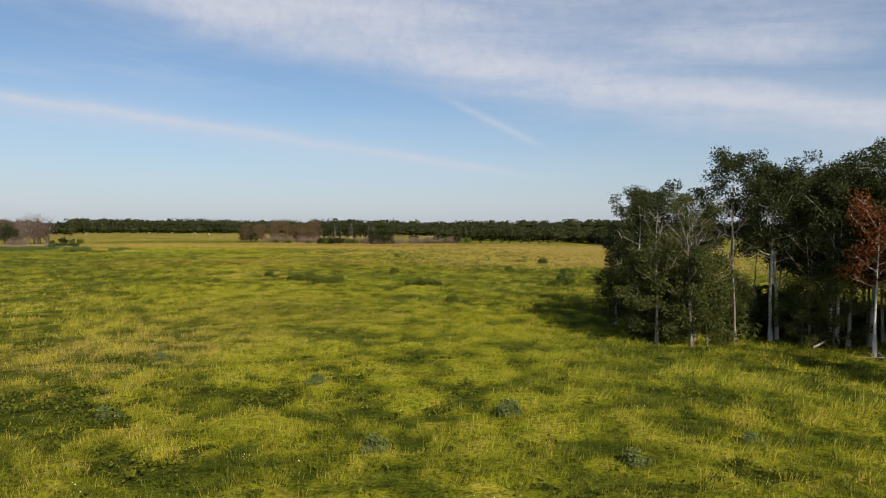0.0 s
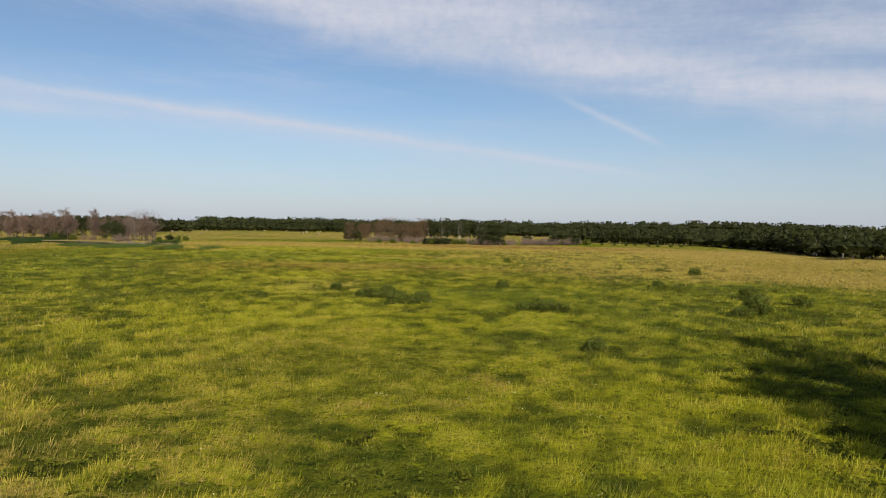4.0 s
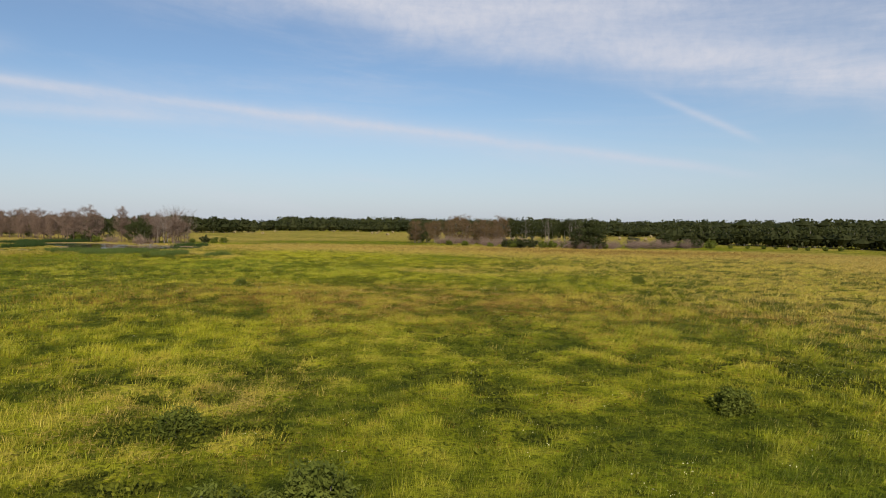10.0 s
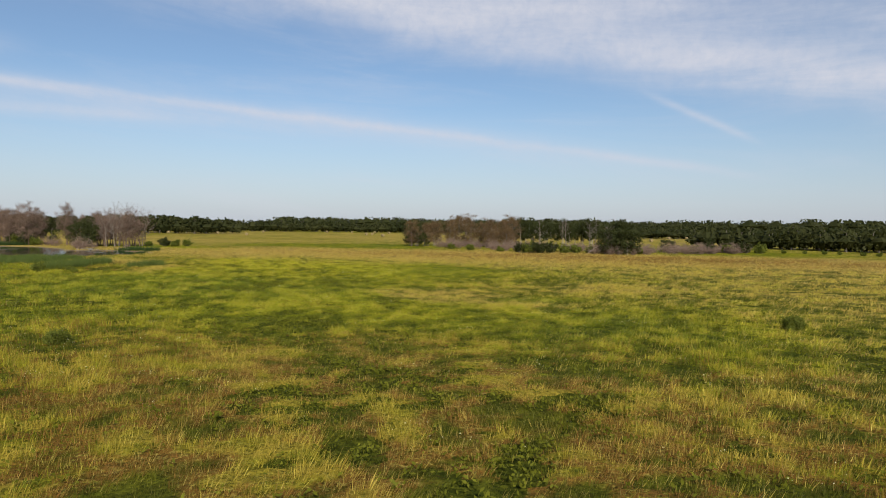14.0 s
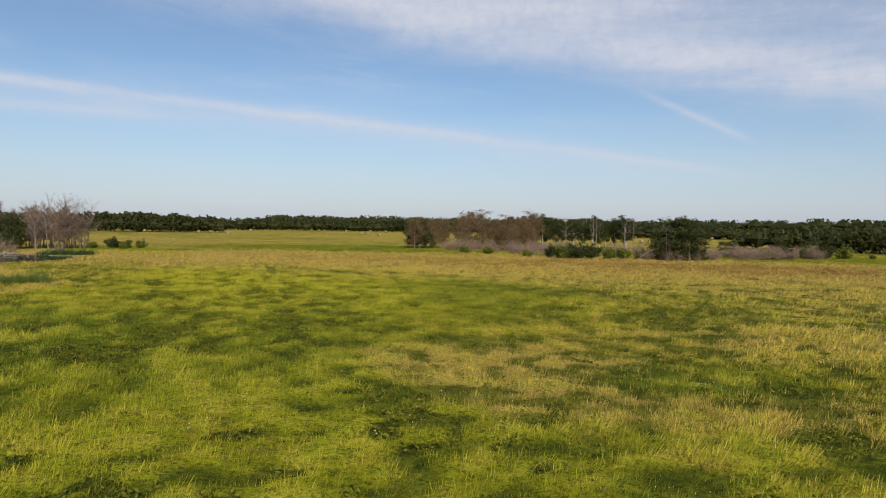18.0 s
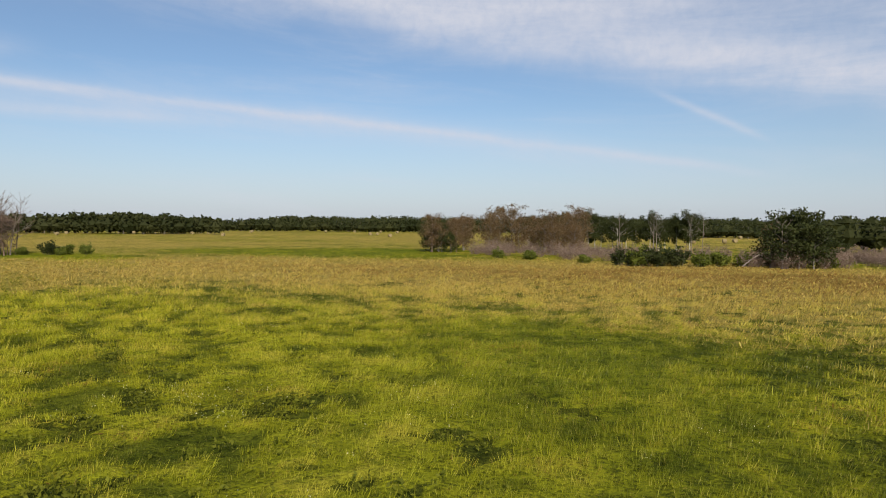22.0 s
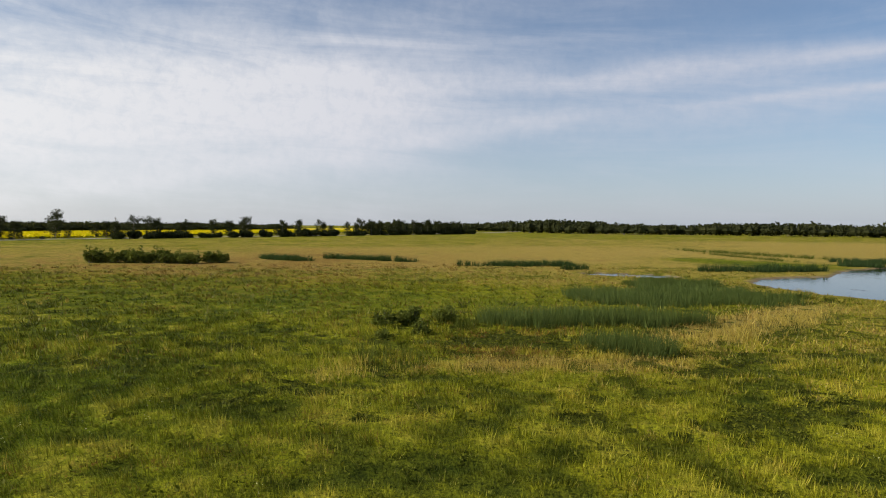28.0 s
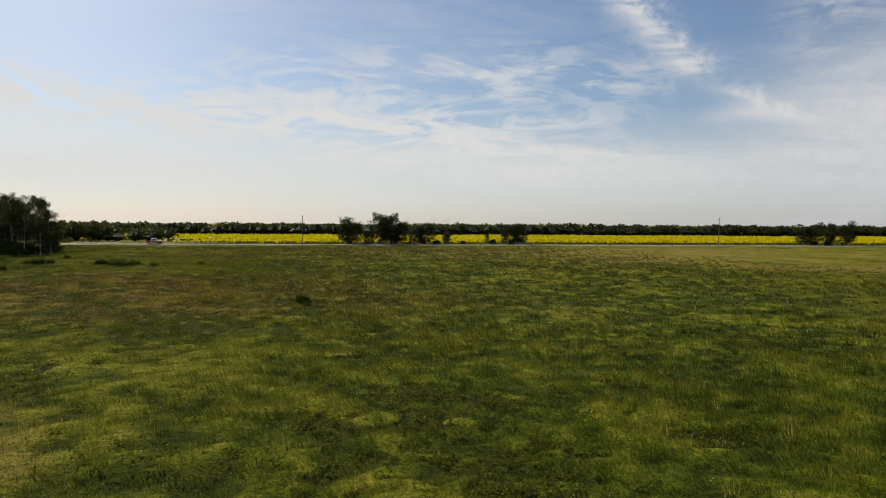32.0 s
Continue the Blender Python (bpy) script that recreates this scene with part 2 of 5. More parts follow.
def meadow_colour(t, grain):
    """The pasture's colour by place: lush, yellow-green, tan and reddish grass mingling grain by grain, dark weeds in tufts."""
    pos = world_place(t)
    mp = t.nodes.new("ShaderNodeMapping")
    mp.inputs["Scale"].default_value = (1.0, 1.0, 0.0)
    t.links.new(pos, mp.inputs[0])
    v = mp.outputs[0]
    big = N(t, tex_noise(t, v, 0.016, 4, 0.6, 0.6).outputs[0])
    mid = N(t, tex_noise(t, v, 0.11, 4, 0.6, 0.5).outputs[0])
    small = N(t, tex_noise(t, v, 0.6, 4, 0.62, 0.4).outputs[0])
    tiny = N(t, tex_noise(t, v, 2.4, 3, 0.6).outputs[0])
    g = grain(v)

    def mask(name):
        a = t.nodes.new("ShaderNodeAttribute")
        a.attribute_name = name
        return N(t, a.outputs["Fac"])
    dry, lush, brown, shade, lime = mask("dry"), mask("lush"), mask("brown"), mask("weed"), mask("lime")
    # olive to lime in soft patches, yellowing here and there
    col = tex_mix(t, (mid * 0.40 + small * 0.36 + tiny * 0.24 + lime * 0.14).ramp(0.42, 0.60), GREEN_A, GREEN_B)
    col = tex_mix(t, (mid * 0.35 + small * 0.45 + tiny * 0.2).ramp(0.51, 0.66) * 0.7, col, YELLOW)
    col = tex_mix(t, lush * 0.8, col, tex_mix(t, small.ramp(0.3, 0.7), LUSH_A, LUSH_B))
    # straw and rust-coloured seed heads mingle blade by blade
    tanv = (big * 0.6 + mid * 0.5 + small * 0.6 + dry * 0.62 - lush * 0.8 - lime * 0.2).ramp(0.66, 1.36)
    col = tex_mix(t, (tanv - g).ramp(-0.10, 0.10), col, tex_mix(t, tiny.ramp(0.35, 0.65), TAN_A, TAN_B))
    redv = (mid * 0.6 + big * 0.3 + small * 0.4 + brown * 0.7).ramp(0.58, 1.12)
    col = tex_mix(t, (redv * 0.75 - (g * -1.0 + 1.0)).ramp(-0.08, 0.12), col, RUST)
    # crowns of the tussocks pale, the gaps dark: green weeds plus shade painted into the colour
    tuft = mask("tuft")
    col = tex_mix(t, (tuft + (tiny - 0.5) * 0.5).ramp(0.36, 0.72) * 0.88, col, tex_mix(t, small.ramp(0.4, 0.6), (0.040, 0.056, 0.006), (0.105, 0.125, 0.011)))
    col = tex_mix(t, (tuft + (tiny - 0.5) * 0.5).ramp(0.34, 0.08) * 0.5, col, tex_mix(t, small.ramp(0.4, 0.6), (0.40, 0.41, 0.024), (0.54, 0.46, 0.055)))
    wv = (shade + (small - 0.5) * 0.4 + (tiny - 0.5) * 0.5).ramp(0.25, 0.75)
    col = tex_mix(t, (wv - g * 0.55).ramp(0.0, 0.35), col, tex_mix(t, tiny.ramp(0.35, 0.65), WEED, WEED_B))
    return col, v, small, tiny, mask


GREEN_A, GREEN_B, YELLOW = (0.114, 0.121, 0.008), (0.338, 0.332, 0.014), (0.470, 0.385, 0.032)
TAN_A, TAN_B, RUST = (0.54, 0.41, 0.105), (0.38, 0.265, 0.060), (0.225, 0.110, 0.028)
LUSH_A, LUSH_B, WEED, WEED_B = (0.045, 0.092, 0.008), (0.115, 0.170, 0.010), (0.036, 0.044, 0.006), (0.095, 0.102, 0.012)


def ground_material():
    m, t, out = material("pasture_ground")
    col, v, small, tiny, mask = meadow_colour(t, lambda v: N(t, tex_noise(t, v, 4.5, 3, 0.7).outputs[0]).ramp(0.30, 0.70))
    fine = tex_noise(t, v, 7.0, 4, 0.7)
    # dead matted stalks, and the shade under thick grass painted into the colour
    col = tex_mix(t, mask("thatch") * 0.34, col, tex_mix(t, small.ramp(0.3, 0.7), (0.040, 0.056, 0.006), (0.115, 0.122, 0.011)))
    # near-black specks: soil, and the shadow between tufts mixed into the colour
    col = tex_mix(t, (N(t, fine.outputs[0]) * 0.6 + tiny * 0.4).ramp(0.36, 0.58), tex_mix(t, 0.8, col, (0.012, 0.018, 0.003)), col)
    # broader dark green patches by noise
    dark_patch = N(t, tex_noise(t, v, 0.85, 5, 0.68, 0.9).outputs[0])
    col = tex_mix(t, dark_patch.ramp(0.52, 0.70) * 0.55, col, (0.045, 0.062, 0.008))
    mud = mask("mud")
    mudcol = tex_mix(t, N(t, tex_noise(t, v, 0.6, 4).outputs[0]).ramp(0.4, 0.6), (0.16, 0.115, 0.075), (0.23, 0.19, 0.13))
    col = tex_mix(t, mud, col, mudcol)
    p = t.nodes.new("ShaderNodeBsdfPrincipled")
    p.inputs["Roughness"].default_value, p.inputs["Specular IOR Level"].default_value = 0.95, 0.02
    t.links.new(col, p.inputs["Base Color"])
    bp = t.nodes.new("ShaderNodeBump")
    bp.inputs["Strength"].default_value, bp.inputs["Distance"].default_value = 0.9, 0.35
    h = small * 0.6 + N(t, fine.outputs[0]) * 0.35 + tiny * 0.4
    t.links.new(h.s, bp.inputs["Height"])
    t.links.new(bp.outputs[0], p.inputs["Normal"])
    t.links.new(p.outputs[0], out.inputs[0])
    return m


def grass_material():
    m, t, out = material("grass_blades")
    geo = t.nodes.new("ShaderNodeNewGeometry")
    r = N(t, geo.outputs["Random Per Island"])
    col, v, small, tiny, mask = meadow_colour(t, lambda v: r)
    shade = (r * 7.3).op("FRACT")
    col = tex_mix(t, shade.ramp(0.45, 0.0) * 0.6, col, tex_mix(t, small.ramp(0.4, 0.6), (0.040, 0.056, 0.005), (0.075, 0.085, 0.008)))
    col = tex_mix(t, shade.ramp(0.80, 1.0) * 0.30, col, (0.60, 0.50, 0.13))
    p = t.nodes.new("ShaderNodeBsdfPrincipled")
    p.inputs["Roughness"].default_value, p.inputs["Specular IOR Level"].default_value = 0.50, 0.18
    t.links.new(col, p.inputs["Base Color"])
    tr = t.nodes.new("ShaderNodeBsdfTranslucent")
    t.links.new(col, tr.inputs[0])
    mx = t.nodes.new("ShaderNodeMixShader")
    mx.inputs[0].default_value = 0.10
    t.links.new(p.outputs[0], mx.inputs[1])
    t.links.new(tr.outputs[0], mx.inputs[2])
    t.links.new(mx.outputs[0], out.inputs[0])
    return m


def water_material():
    m, t, out = material("pond_water")
    v = world_place(t)
    p = t.nodes.new("ShaderNodeBsdfPrincipled")
    scum = N(t, tex_noise(t, v, 0.09, 4, 0.6, 0.6).outputs[0]).ramp(0.60, 0.70)
    t.links.new(tex_mix(t, scum, (0.012, 0.018, 0.02), (0.14, 0.12, 0.05)), p.inputs["Base Color"])
    t.links.new((scum * 0.5 + 0.04).s, p.inputs["Roughness"])
    p.inputs["IOR"].default_value = 1.33
    bp = t.nodes.new("ShaderNodeBump")
    bp.inputs["Strength"].default_value, bp.inputs["Distance"].default_value = 0.25, 0.02
    mp = t.nodes.new("ShaderNodeMapping")
    mp.inputs["Scale"].default_value = (1.0, 2.2, 1.0)
    t.links.new(v, mp.inputs[0])
    t.links.new(tex_noise(t, mp.outputs[0], 2.5, 3).outputs[0], bp.inputs["Height"])
    t.links.new(bp.outputs[0], p.inputs["Normal"])
    t.links.new(p.outputs[0], out.inputs[0])
    return m


M_GROUND, M_GRASS, M_WATER = ground_material(), grass_material(), water_material()
M_LEAF = leafy("aspen_leaf", (0.034, 0.042, 0.010), (0.110, 0.118, 0.032), through=0.2)
M_LEAF_DARK = leafy("dark_leaf", (0.018, 0.025, 0.008), (0.058, 0.066, 0.021), through=0.18)
M_LEAF_OLIVE = leafy("olive_leaf", (0.055, 0.075, 0.018), (0.125, 0.14, 0.035))
M_LEAF_RUST = leafy("rust_leaf", (0.11, 0.035, 0.014), (0.22, 0.08, 0.028), tint=(1, 0.8, 0.6))
M_LEAF_BROWN = leafy("brown_leaf", (0.10, 0.065, 0.032), (0.19, 0.13, 0.065), tint=(1, 0.85, 0.6))
M_WILLOW = leafy("willow_leaf", (0.036, 0.050, 0.009), (0.165, 0.185, 0.034), through=0.2, gloss=0.04)
M_WEED = leafy("weed_leaf", (0.050, 0.060, 0.007), (0.175, 0.180, 0.020), through=0.2, gloss=0.04, rough=0.6)
M_SAGE = leafy("sage_leaf", (0.10, 0.125, 0.035), (0.22, 0.25, 0.09))
M_REED = leafy("reed_blade", (0.042, 0.068, 0.016), (0.125, 0.160, 0.040), through=0.2)
M_REED_DARK = leafy("reed_blade_dark", (0.025, 0.05, 0.016), (0.06, 0.095, 0.028), through=0.3)
M_TANGRASS = leafy("tall_dry_grass", (0.28, 0.225, 0.045), (0.56, 0.45, 0.11), through=0.4, tint=(1, 0.9, 0.6))
M_TWIG = leafy("grey_twig", (0.130, 0.090, 0.068), (0.27, 0.195, 0.155), through=0.12, tint=(1, 0.9, 0.8))
M_FAR = leafy("far_foliage", (0.022, 0.029, 0.010), (0.060, 0.064, 0.022), scale=0.05)
M_CANOLA = leafy("canola_bloom", (0.50, 0.40, 0.004), (0.78, 0.62, 0.008), through=0.25, tint=(1, 1, 0.2), scale=0.08)
M_SNAG = leafy("bare_twig", (0.100, 0.070, 0.052), (0.22, 0.155, 0.118), through=0.1, tint=(1, 0.9, 0.8))
M_BIRCH = solid("white_bark", (0.30, 0.28, 0.24), (0.64, 0.61, 0.55), 2.2, 0.75, stretch=(1, 1, 0.45), bump=0.5)
M_BARK = solid("grey_bark", (0.12, 0.10, 0.085), (0.27, 0.24, 0.21), 3.0, 0.9, stretch=(1, 1, 0.3), bump=0.6)
M_DEAD = solid("weathered_wood", (0.14, 0.11, 0.095), (0.29, 0.245, 0.21), 3.0, 0.85, stretch=(1, 1, 0.25), bump=0.5)
M_POST = solid("post_wood", (0.14, 0.12, 0.10), (0.26, 0.23, 0.20), 5.0, 0.9, stretch=(1, 1, 0.2), bump=0.5)
M_HAY = solid("hay", (0.17, 0.125, 0.055), (0.30, 0.235, 0.115), 9.0, 0.95, bump=1.0)
M_ROAD = solid("gravel", (0.26, 0.24, 0.21), (0.40, 0.375, 0.33), 0.5, 0.95, local=False, bump=0.6)
M_WIRE = solid("galvanised_wire", (0.30, 0.30, 0.30), (0.45, 0.45, 0.45), 8.0, 0.45, metal=0.8, bump=0.0)
M_CERAMIC = solid("glazed_insulator", (0.16, 0.10, 0.08), (0.22, 0.15, 0.12), 8.0, 0.25, bump=0.0)
M_RED = solid("red_paint", (0.30, 0.030, 0.025), (0.36, 0.045, 0.035), 2.0, 0.3, bump=0.0)
M_WHITE = solid("white_paint", (0.72, 0.72, 0.72), (0.82, 0.82, 0.82), 2.0, 0.3, bump=0.0)
M_RUBBER = solid("rubber", (0.018, 0.018, 0.018), (0.035, 0.035, 0.035), 8.0, 0.8, bump=0.2)
M_STEEL = solid("wheel_steel", (0.45, 0.45, 0.46), (0.6, 0.6, 0.62), 6.0, 0.35, metal=0.9, bump=0.0)
M_GLASS = solid("dark_glass", (0.02, 0.025, 0.03), (0.03, 0.035, 0.04), 2.0, 0.05, bump=0.0)
M_STONE = solid("field_stone", (0.14, 0.125, 0.11), (0.25, 0.23, 0.20), 3.0, 0.9)


# the lie of the land -----------------------------------------------------
rng = np.random.default_rng(7)


def bell(x, y, cx, cy, ax, ay, turn=0.0):
    c, s = math.cos(radians(turn)), math.sin(radians(turn))
    u, v = ((x - cx) * c + (y - cy) * s) / ax, (-(x - cx) * s + (y - cy) * c) / ay
    return np.exp(-(u * u + v * v))


def waves(x, y, step, seed):
    """Smooth value noise in the plane, about -1 to 1."""
    tab = np.random.default_rng(seed).uniform(-1, 1, (64, 64))
    u, v = x / step, y / step
    i, j = np.floor(u).astype(int), np.floor(v).astype(int)
    f, g = u - i, v - j
    f, g = f * f * (3 - 2 * f), g * g * (3 - 2 * g)
    a, b = tab[i % 64, j % 64], tab[(i + 1) % 64, j % 64]
    c, d = tab[i % 64, (j + 1) % 64], tab[(i + 1) % 64, (j + 1) % 64]
    return (a * (1 - f) + b * f) * (1 - g) + (c * (1 - f) + d * f) * g


def oval(x, y, cx, cy, ax, ay, turn):
    c, s = math.cos(radians(turn)), math.sin(radians(turn))
    u, v = ((x - cx) * c + (y - cy) * s) / ax, (-(x - cx) * s + (y - cy) * c) / ay
    return 1.0 - u * u - v * v


def pond(x, y):
    """Above 0 in the water, falling away outside."""
    p = np.maximum(oval(x, y, -158, 252, 19, 17.5, 12), oval(x, y, -187, 264, 26, 11, 150))
    p = np.maximum(p, oval(x, y, -170, 218, 7.5, 3.6, 75))
    return p + 0.10 * waves(x, y, 4.0, 3) + 0.05 * waves(x, y, 1.5, 4)


def land(x, y):
    x, y = np.asarray(x, float), np.asarray(y, float)
    z = 0.95 * bell(x, y, -27, 128, 34, 26) - 0.75 * bell(x, y, -36, 197, 14, 12) + 0.5 * bell(x, y, -10, 28, 30, 18)
    calm = 1.0 - np.clip(bell(x, y, -165, 252, 60, 45) * 2.2, 0, 1)
    z = z + calm * (0.16 * waves(x, y, 14, 1) + 0.07 * waves(x, y, 4.2, 2))
    dip = np.clip((pond(x, y) + 0.12) / 0.6, 0, 1)
    return z - 1.3 * dip * dip * (3 - 2 * dip)


def smooth(a, b, x):
    t = np.clip((x - a) / (b - a), 0, 1)
    return t * t * (3 - 2 * t)


# the line along which the pasture was crossed, for how thick the near grass stands
LINE = np.array([(0, 0), (-1, 25), (-6, 58), (-11, 84), (-20, 112), (-33, 146), (-48, 187), (-59, 213), (-64, 216)], float)


def off_line(x, y):
    d = np.full(x.shape, 1e9)
    for (ax, ay), (bx, by) in zip(LINE[:-1], LINE[1:]):
        t = np.clip(((x - ax) * (bx - ax) + (y - ay) * (by - ay)) / ((bx - ax) ** 2 + (by - ay) ** 2), 0, 1)
        d = np.minimum(d, np.hypot(x - ax - t * (bx - ax), y - ay - t * (by - ay)))
    return d


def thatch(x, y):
    """Where tall grass stands thick enough to hide a dark foot; its shade is painted on the ground there too."""
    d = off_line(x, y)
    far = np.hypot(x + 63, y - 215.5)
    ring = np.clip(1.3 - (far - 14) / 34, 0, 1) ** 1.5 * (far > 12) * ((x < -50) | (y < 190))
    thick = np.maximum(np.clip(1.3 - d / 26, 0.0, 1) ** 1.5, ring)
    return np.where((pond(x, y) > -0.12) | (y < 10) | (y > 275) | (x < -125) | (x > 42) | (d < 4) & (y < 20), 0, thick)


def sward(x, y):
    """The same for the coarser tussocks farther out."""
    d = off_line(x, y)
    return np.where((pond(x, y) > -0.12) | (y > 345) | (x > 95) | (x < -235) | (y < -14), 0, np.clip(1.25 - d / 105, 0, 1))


def even(x, y):
    """Where the grass stands close and even, with few gaps."""
    e = (bell(x, y, -16, 71, 14, 10) + bell(x, y, -7, 101, 11, 8) + bell(x, y, -53, 219, 8, 9) + bell(x, y, -56, 232, 9, 9)
         + 0.8 * bell(x, y, -50, 208, 7, 9) + 0.7 * bell(x, y, -10, 57, 14, 7))
    return np.clip(e, 0, 1)


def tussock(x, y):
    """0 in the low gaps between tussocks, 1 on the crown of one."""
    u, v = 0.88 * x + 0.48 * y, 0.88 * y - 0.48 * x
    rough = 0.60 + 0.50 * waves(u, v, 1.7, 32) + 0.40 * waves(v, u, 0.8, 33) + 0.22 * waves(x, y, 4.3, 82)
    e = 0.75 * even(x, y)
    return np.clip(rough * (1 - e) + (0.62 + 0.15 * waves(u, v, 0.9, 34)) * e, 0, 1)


def trail(x, y, points, half):
    """1 along a trodden path through the points, wandering a little."""
    x, y = x + 0.7 * np.sin(y * 0.55) + 0.3 * np.sin(x * 1.3), y + 0.6 * np.sin(x * 0.6)
    d = np.full(np.shape(x), 1e9)
    for (ax, ay), (bx, by) in zip(points[:-1], points[1:]):
        t = np.clip(((x - ax) * (bx - ax) + (y - ay) * (by - ay)) / ((bx - ax) ** 2 + (by - ay) ** 2), 0, 1)
        d = np.minimum(d, np.hypot(x - ax - t * (bx - ax), y - ay - t * (by - ay)))
    return np.exp(-(d / half) ** 2) * np.clip(0.55 + 0.7 * waves(x, y, 1.6, 91) + 0.5 * waves(x, y, 0.7, 92), 0, 1)


def hump(x, y, weed):
    return (0.02 + 0.24 * tussock(x, y)) * (1 - 0.8 * weed) * thatch(x, y)


def masks(x, y):
    dry = (1.3 * bell(x, y, -46, 193, 7.5, 5, 15) + 0.9 * bell(x, y, -42, 186, 5, 4) + 0.7 * bell(x, y, -31, 188, 6, 4) + 0.6 * bell(x, y, -27, 207, 8, 6) + 1.0 * bell(x, y, -98, 211, 9, 2.2, 113)
           + 1.0 * bell(x, y, -114, 223, 8, 3.4, 150) + 0.7 * bell(x, y, -126, 230, 8, 3, 150)
           + 0.6 * bell(x, y, -12, 276, 66, 30) + 0.3 * bell(x, y, -200, 150, 60, 60) + 0.12 * bell(x, y, -160, 60, 120, 50) + 0.9 * bell(x, y, -70, 284, 95, 30) + 0.35 * bell(x, y, 20, 200, 60, 60)
           + 0.3 * bell(x, y, -230, 215, 60, 70) + 0.45 * bell(x, y, -33, 148, 24, 16) + 0.6 * bell(x, y, -300, 330, 120, 60)
           + 0.12 * bell(x, y, -130, 40, 160, 40) + 0.55 * bell(x, y, -170, 560, 330, 150) + 0.3 * bell(x, y, -340, 230, 150, 150) + 0.6 * bell(x, y, 30, 150, 34, 26) + 0.6 * bell(x, y, 50, 250, 50, 50) + 0.5 * bell(x, y, -29, 106, 6, 8) + 0.5 * bell(x, y, -20, 42, 8, 8))
    lush = (1.2 * bell(x, y, -35, 194, 5.0, 3.0, 35) + 0.45 * bell(x, y, -54, 222, 9, 12) + 0.4 * bell(x, y, -60, 234, 8, 8) + 0.6 * bell(x, y, -125, 195, 14, 26) + 0.8 * bell(x, y, -113, 357, 12, 9)
            + 0.6 * bell(x, y, -170, 300, 26, 10) + 0.5 * bell(x, y, -130, 335, 40, 14) + 0.7 * bell(x, y, -215, 240, 22, 9, 40)
            + 0.5 * bell(x, y, 3, 92, 14, 9) + 0.55 * bell(x, y, -8, 104, 16, 10) + 0.4 * bell(x, y, 14, 40, 12, 14)
            + 0.15 * bell(x, y, -270, 540, 160, 70) + 0.75 * bell(x, y, -88, 150, 46, 46) + 0.6 * bell(x, y, -86, 190, 16, 16) + 0.55 * bell(x, y, -68, 186, 18, 16) + 0.7 * bell(x, y, -14, 132, 10, 12) + 0.6 * bell(x, y, -24, 168, 11, 14) + 0.6 * bell(x, y, 8, 76, 12, 10) + 0.5 * bell(x, y, 20, 118, 16, 14) + 0.4 * bell(x, y, 0, 345, 25, 10))
    brown = 0.9 * bell(x, y, -105, 209.5, 4.5, 3.5) + 0.5 * bell(x, y, -30, 290, 90, 22) + 0.75 * bell(x, y, -36, 143, 34, 18) + 0.4 * bell(x, y, -190, 150, 70, 60)
    zone = (0.3 * bell(x, y, -72, 230, 13, 17, 30) + 1.5 * bell(x, y, -105.5, 209.3, 5.0, 2.8, 100) + 0.35 * bell(x, y, 18, 36, 9, 6) + 0.5 * bell(x, y, -6, 35, 9, 7) + 0.6 * bell(x, y, -14, 30, 9, 6)
            + 0.55 * bell(x, y, -26, 94, 4, 3) + 0.5 * bell(x, y, -5, 120, 12, 6) + 0.5 * bell(x, y, -20, 126, 9, 6) + 0.55 * bell(x, y, -26, 146, 18, 10) + 0.4 * bell(x, y, -52, 168, 12, 9)
            + 0.35 * bell(x, y, -42, 178, 12, 5) + 0.5 * bell(x, y, -56, 211, 4, 4) + 0.5 * bell(x, y, -60, 206, 7, 6) + 0.35 * bell(x, y, -94, 203, 7, 5) + 0.3 * bell(x, y, -75, 180, 30, 25)
            - 0.7 * even(x, y) - 0.5 * bell(x, y, -46, 192, 9, 6))
    u, v = 0.8 * x + 0.6 * y, 0.8 * y - 0.6 * x
    tuft = 0.42 * waves(u, v, 2.3, 71) + 0.38 * waves(x, y, 1.05, 72) + 0.36 * waves(v, u, 0.55, 73) + 0.30 * waves(x, y, 9.0, 74)
    weed = 0.95 * smooth(0.32, 0.66, tuft + 0.55 * zone) * np.clip(1.25 - off_line(x, y) / 110, 0.25, 1)
    # thins out towards the outer fields
    weed = weed * np.clip((72 - x) / 30, 0, 1) * np.clip((x + 262) / 30, 0, 1) * np.clip((315 - y) / 40, 0, 1) * np.clip((y + 70) / 30, 0, 1)
    # trodden paths of the herd
    for points, half in ((((2, 27), (0.8, 36), (0.3, 50), (-1, 60)), 0.45), (((-26, 94), (-28, 103), (-33, 118)), 0.4),
                         (((-62, 217), (-68, 225), (-76, 234), (-83, 243)), 0.55), (((-66, 216), (-74, 226), (-90, 240)), 0.5), (((-70, 215), (-80, 224), (-97, 236)), 0.5),
                         (((-60, 220), (-63, 229), (-69, 240)), 0.45),
                         (((-86, 212), (-93, 217.5), (-102, 223), (-116, 228), (-141, 237)), 1.0), (((-84, 220), (-92, 224), (-106, 229)), 0.6), (((-80, 224), (-90, 229), (-100, 236)), 0.5)):
        weed = weed + (0.95 if half > 0.9 else 0.6) * trail(x, y, points, half * 0.8)
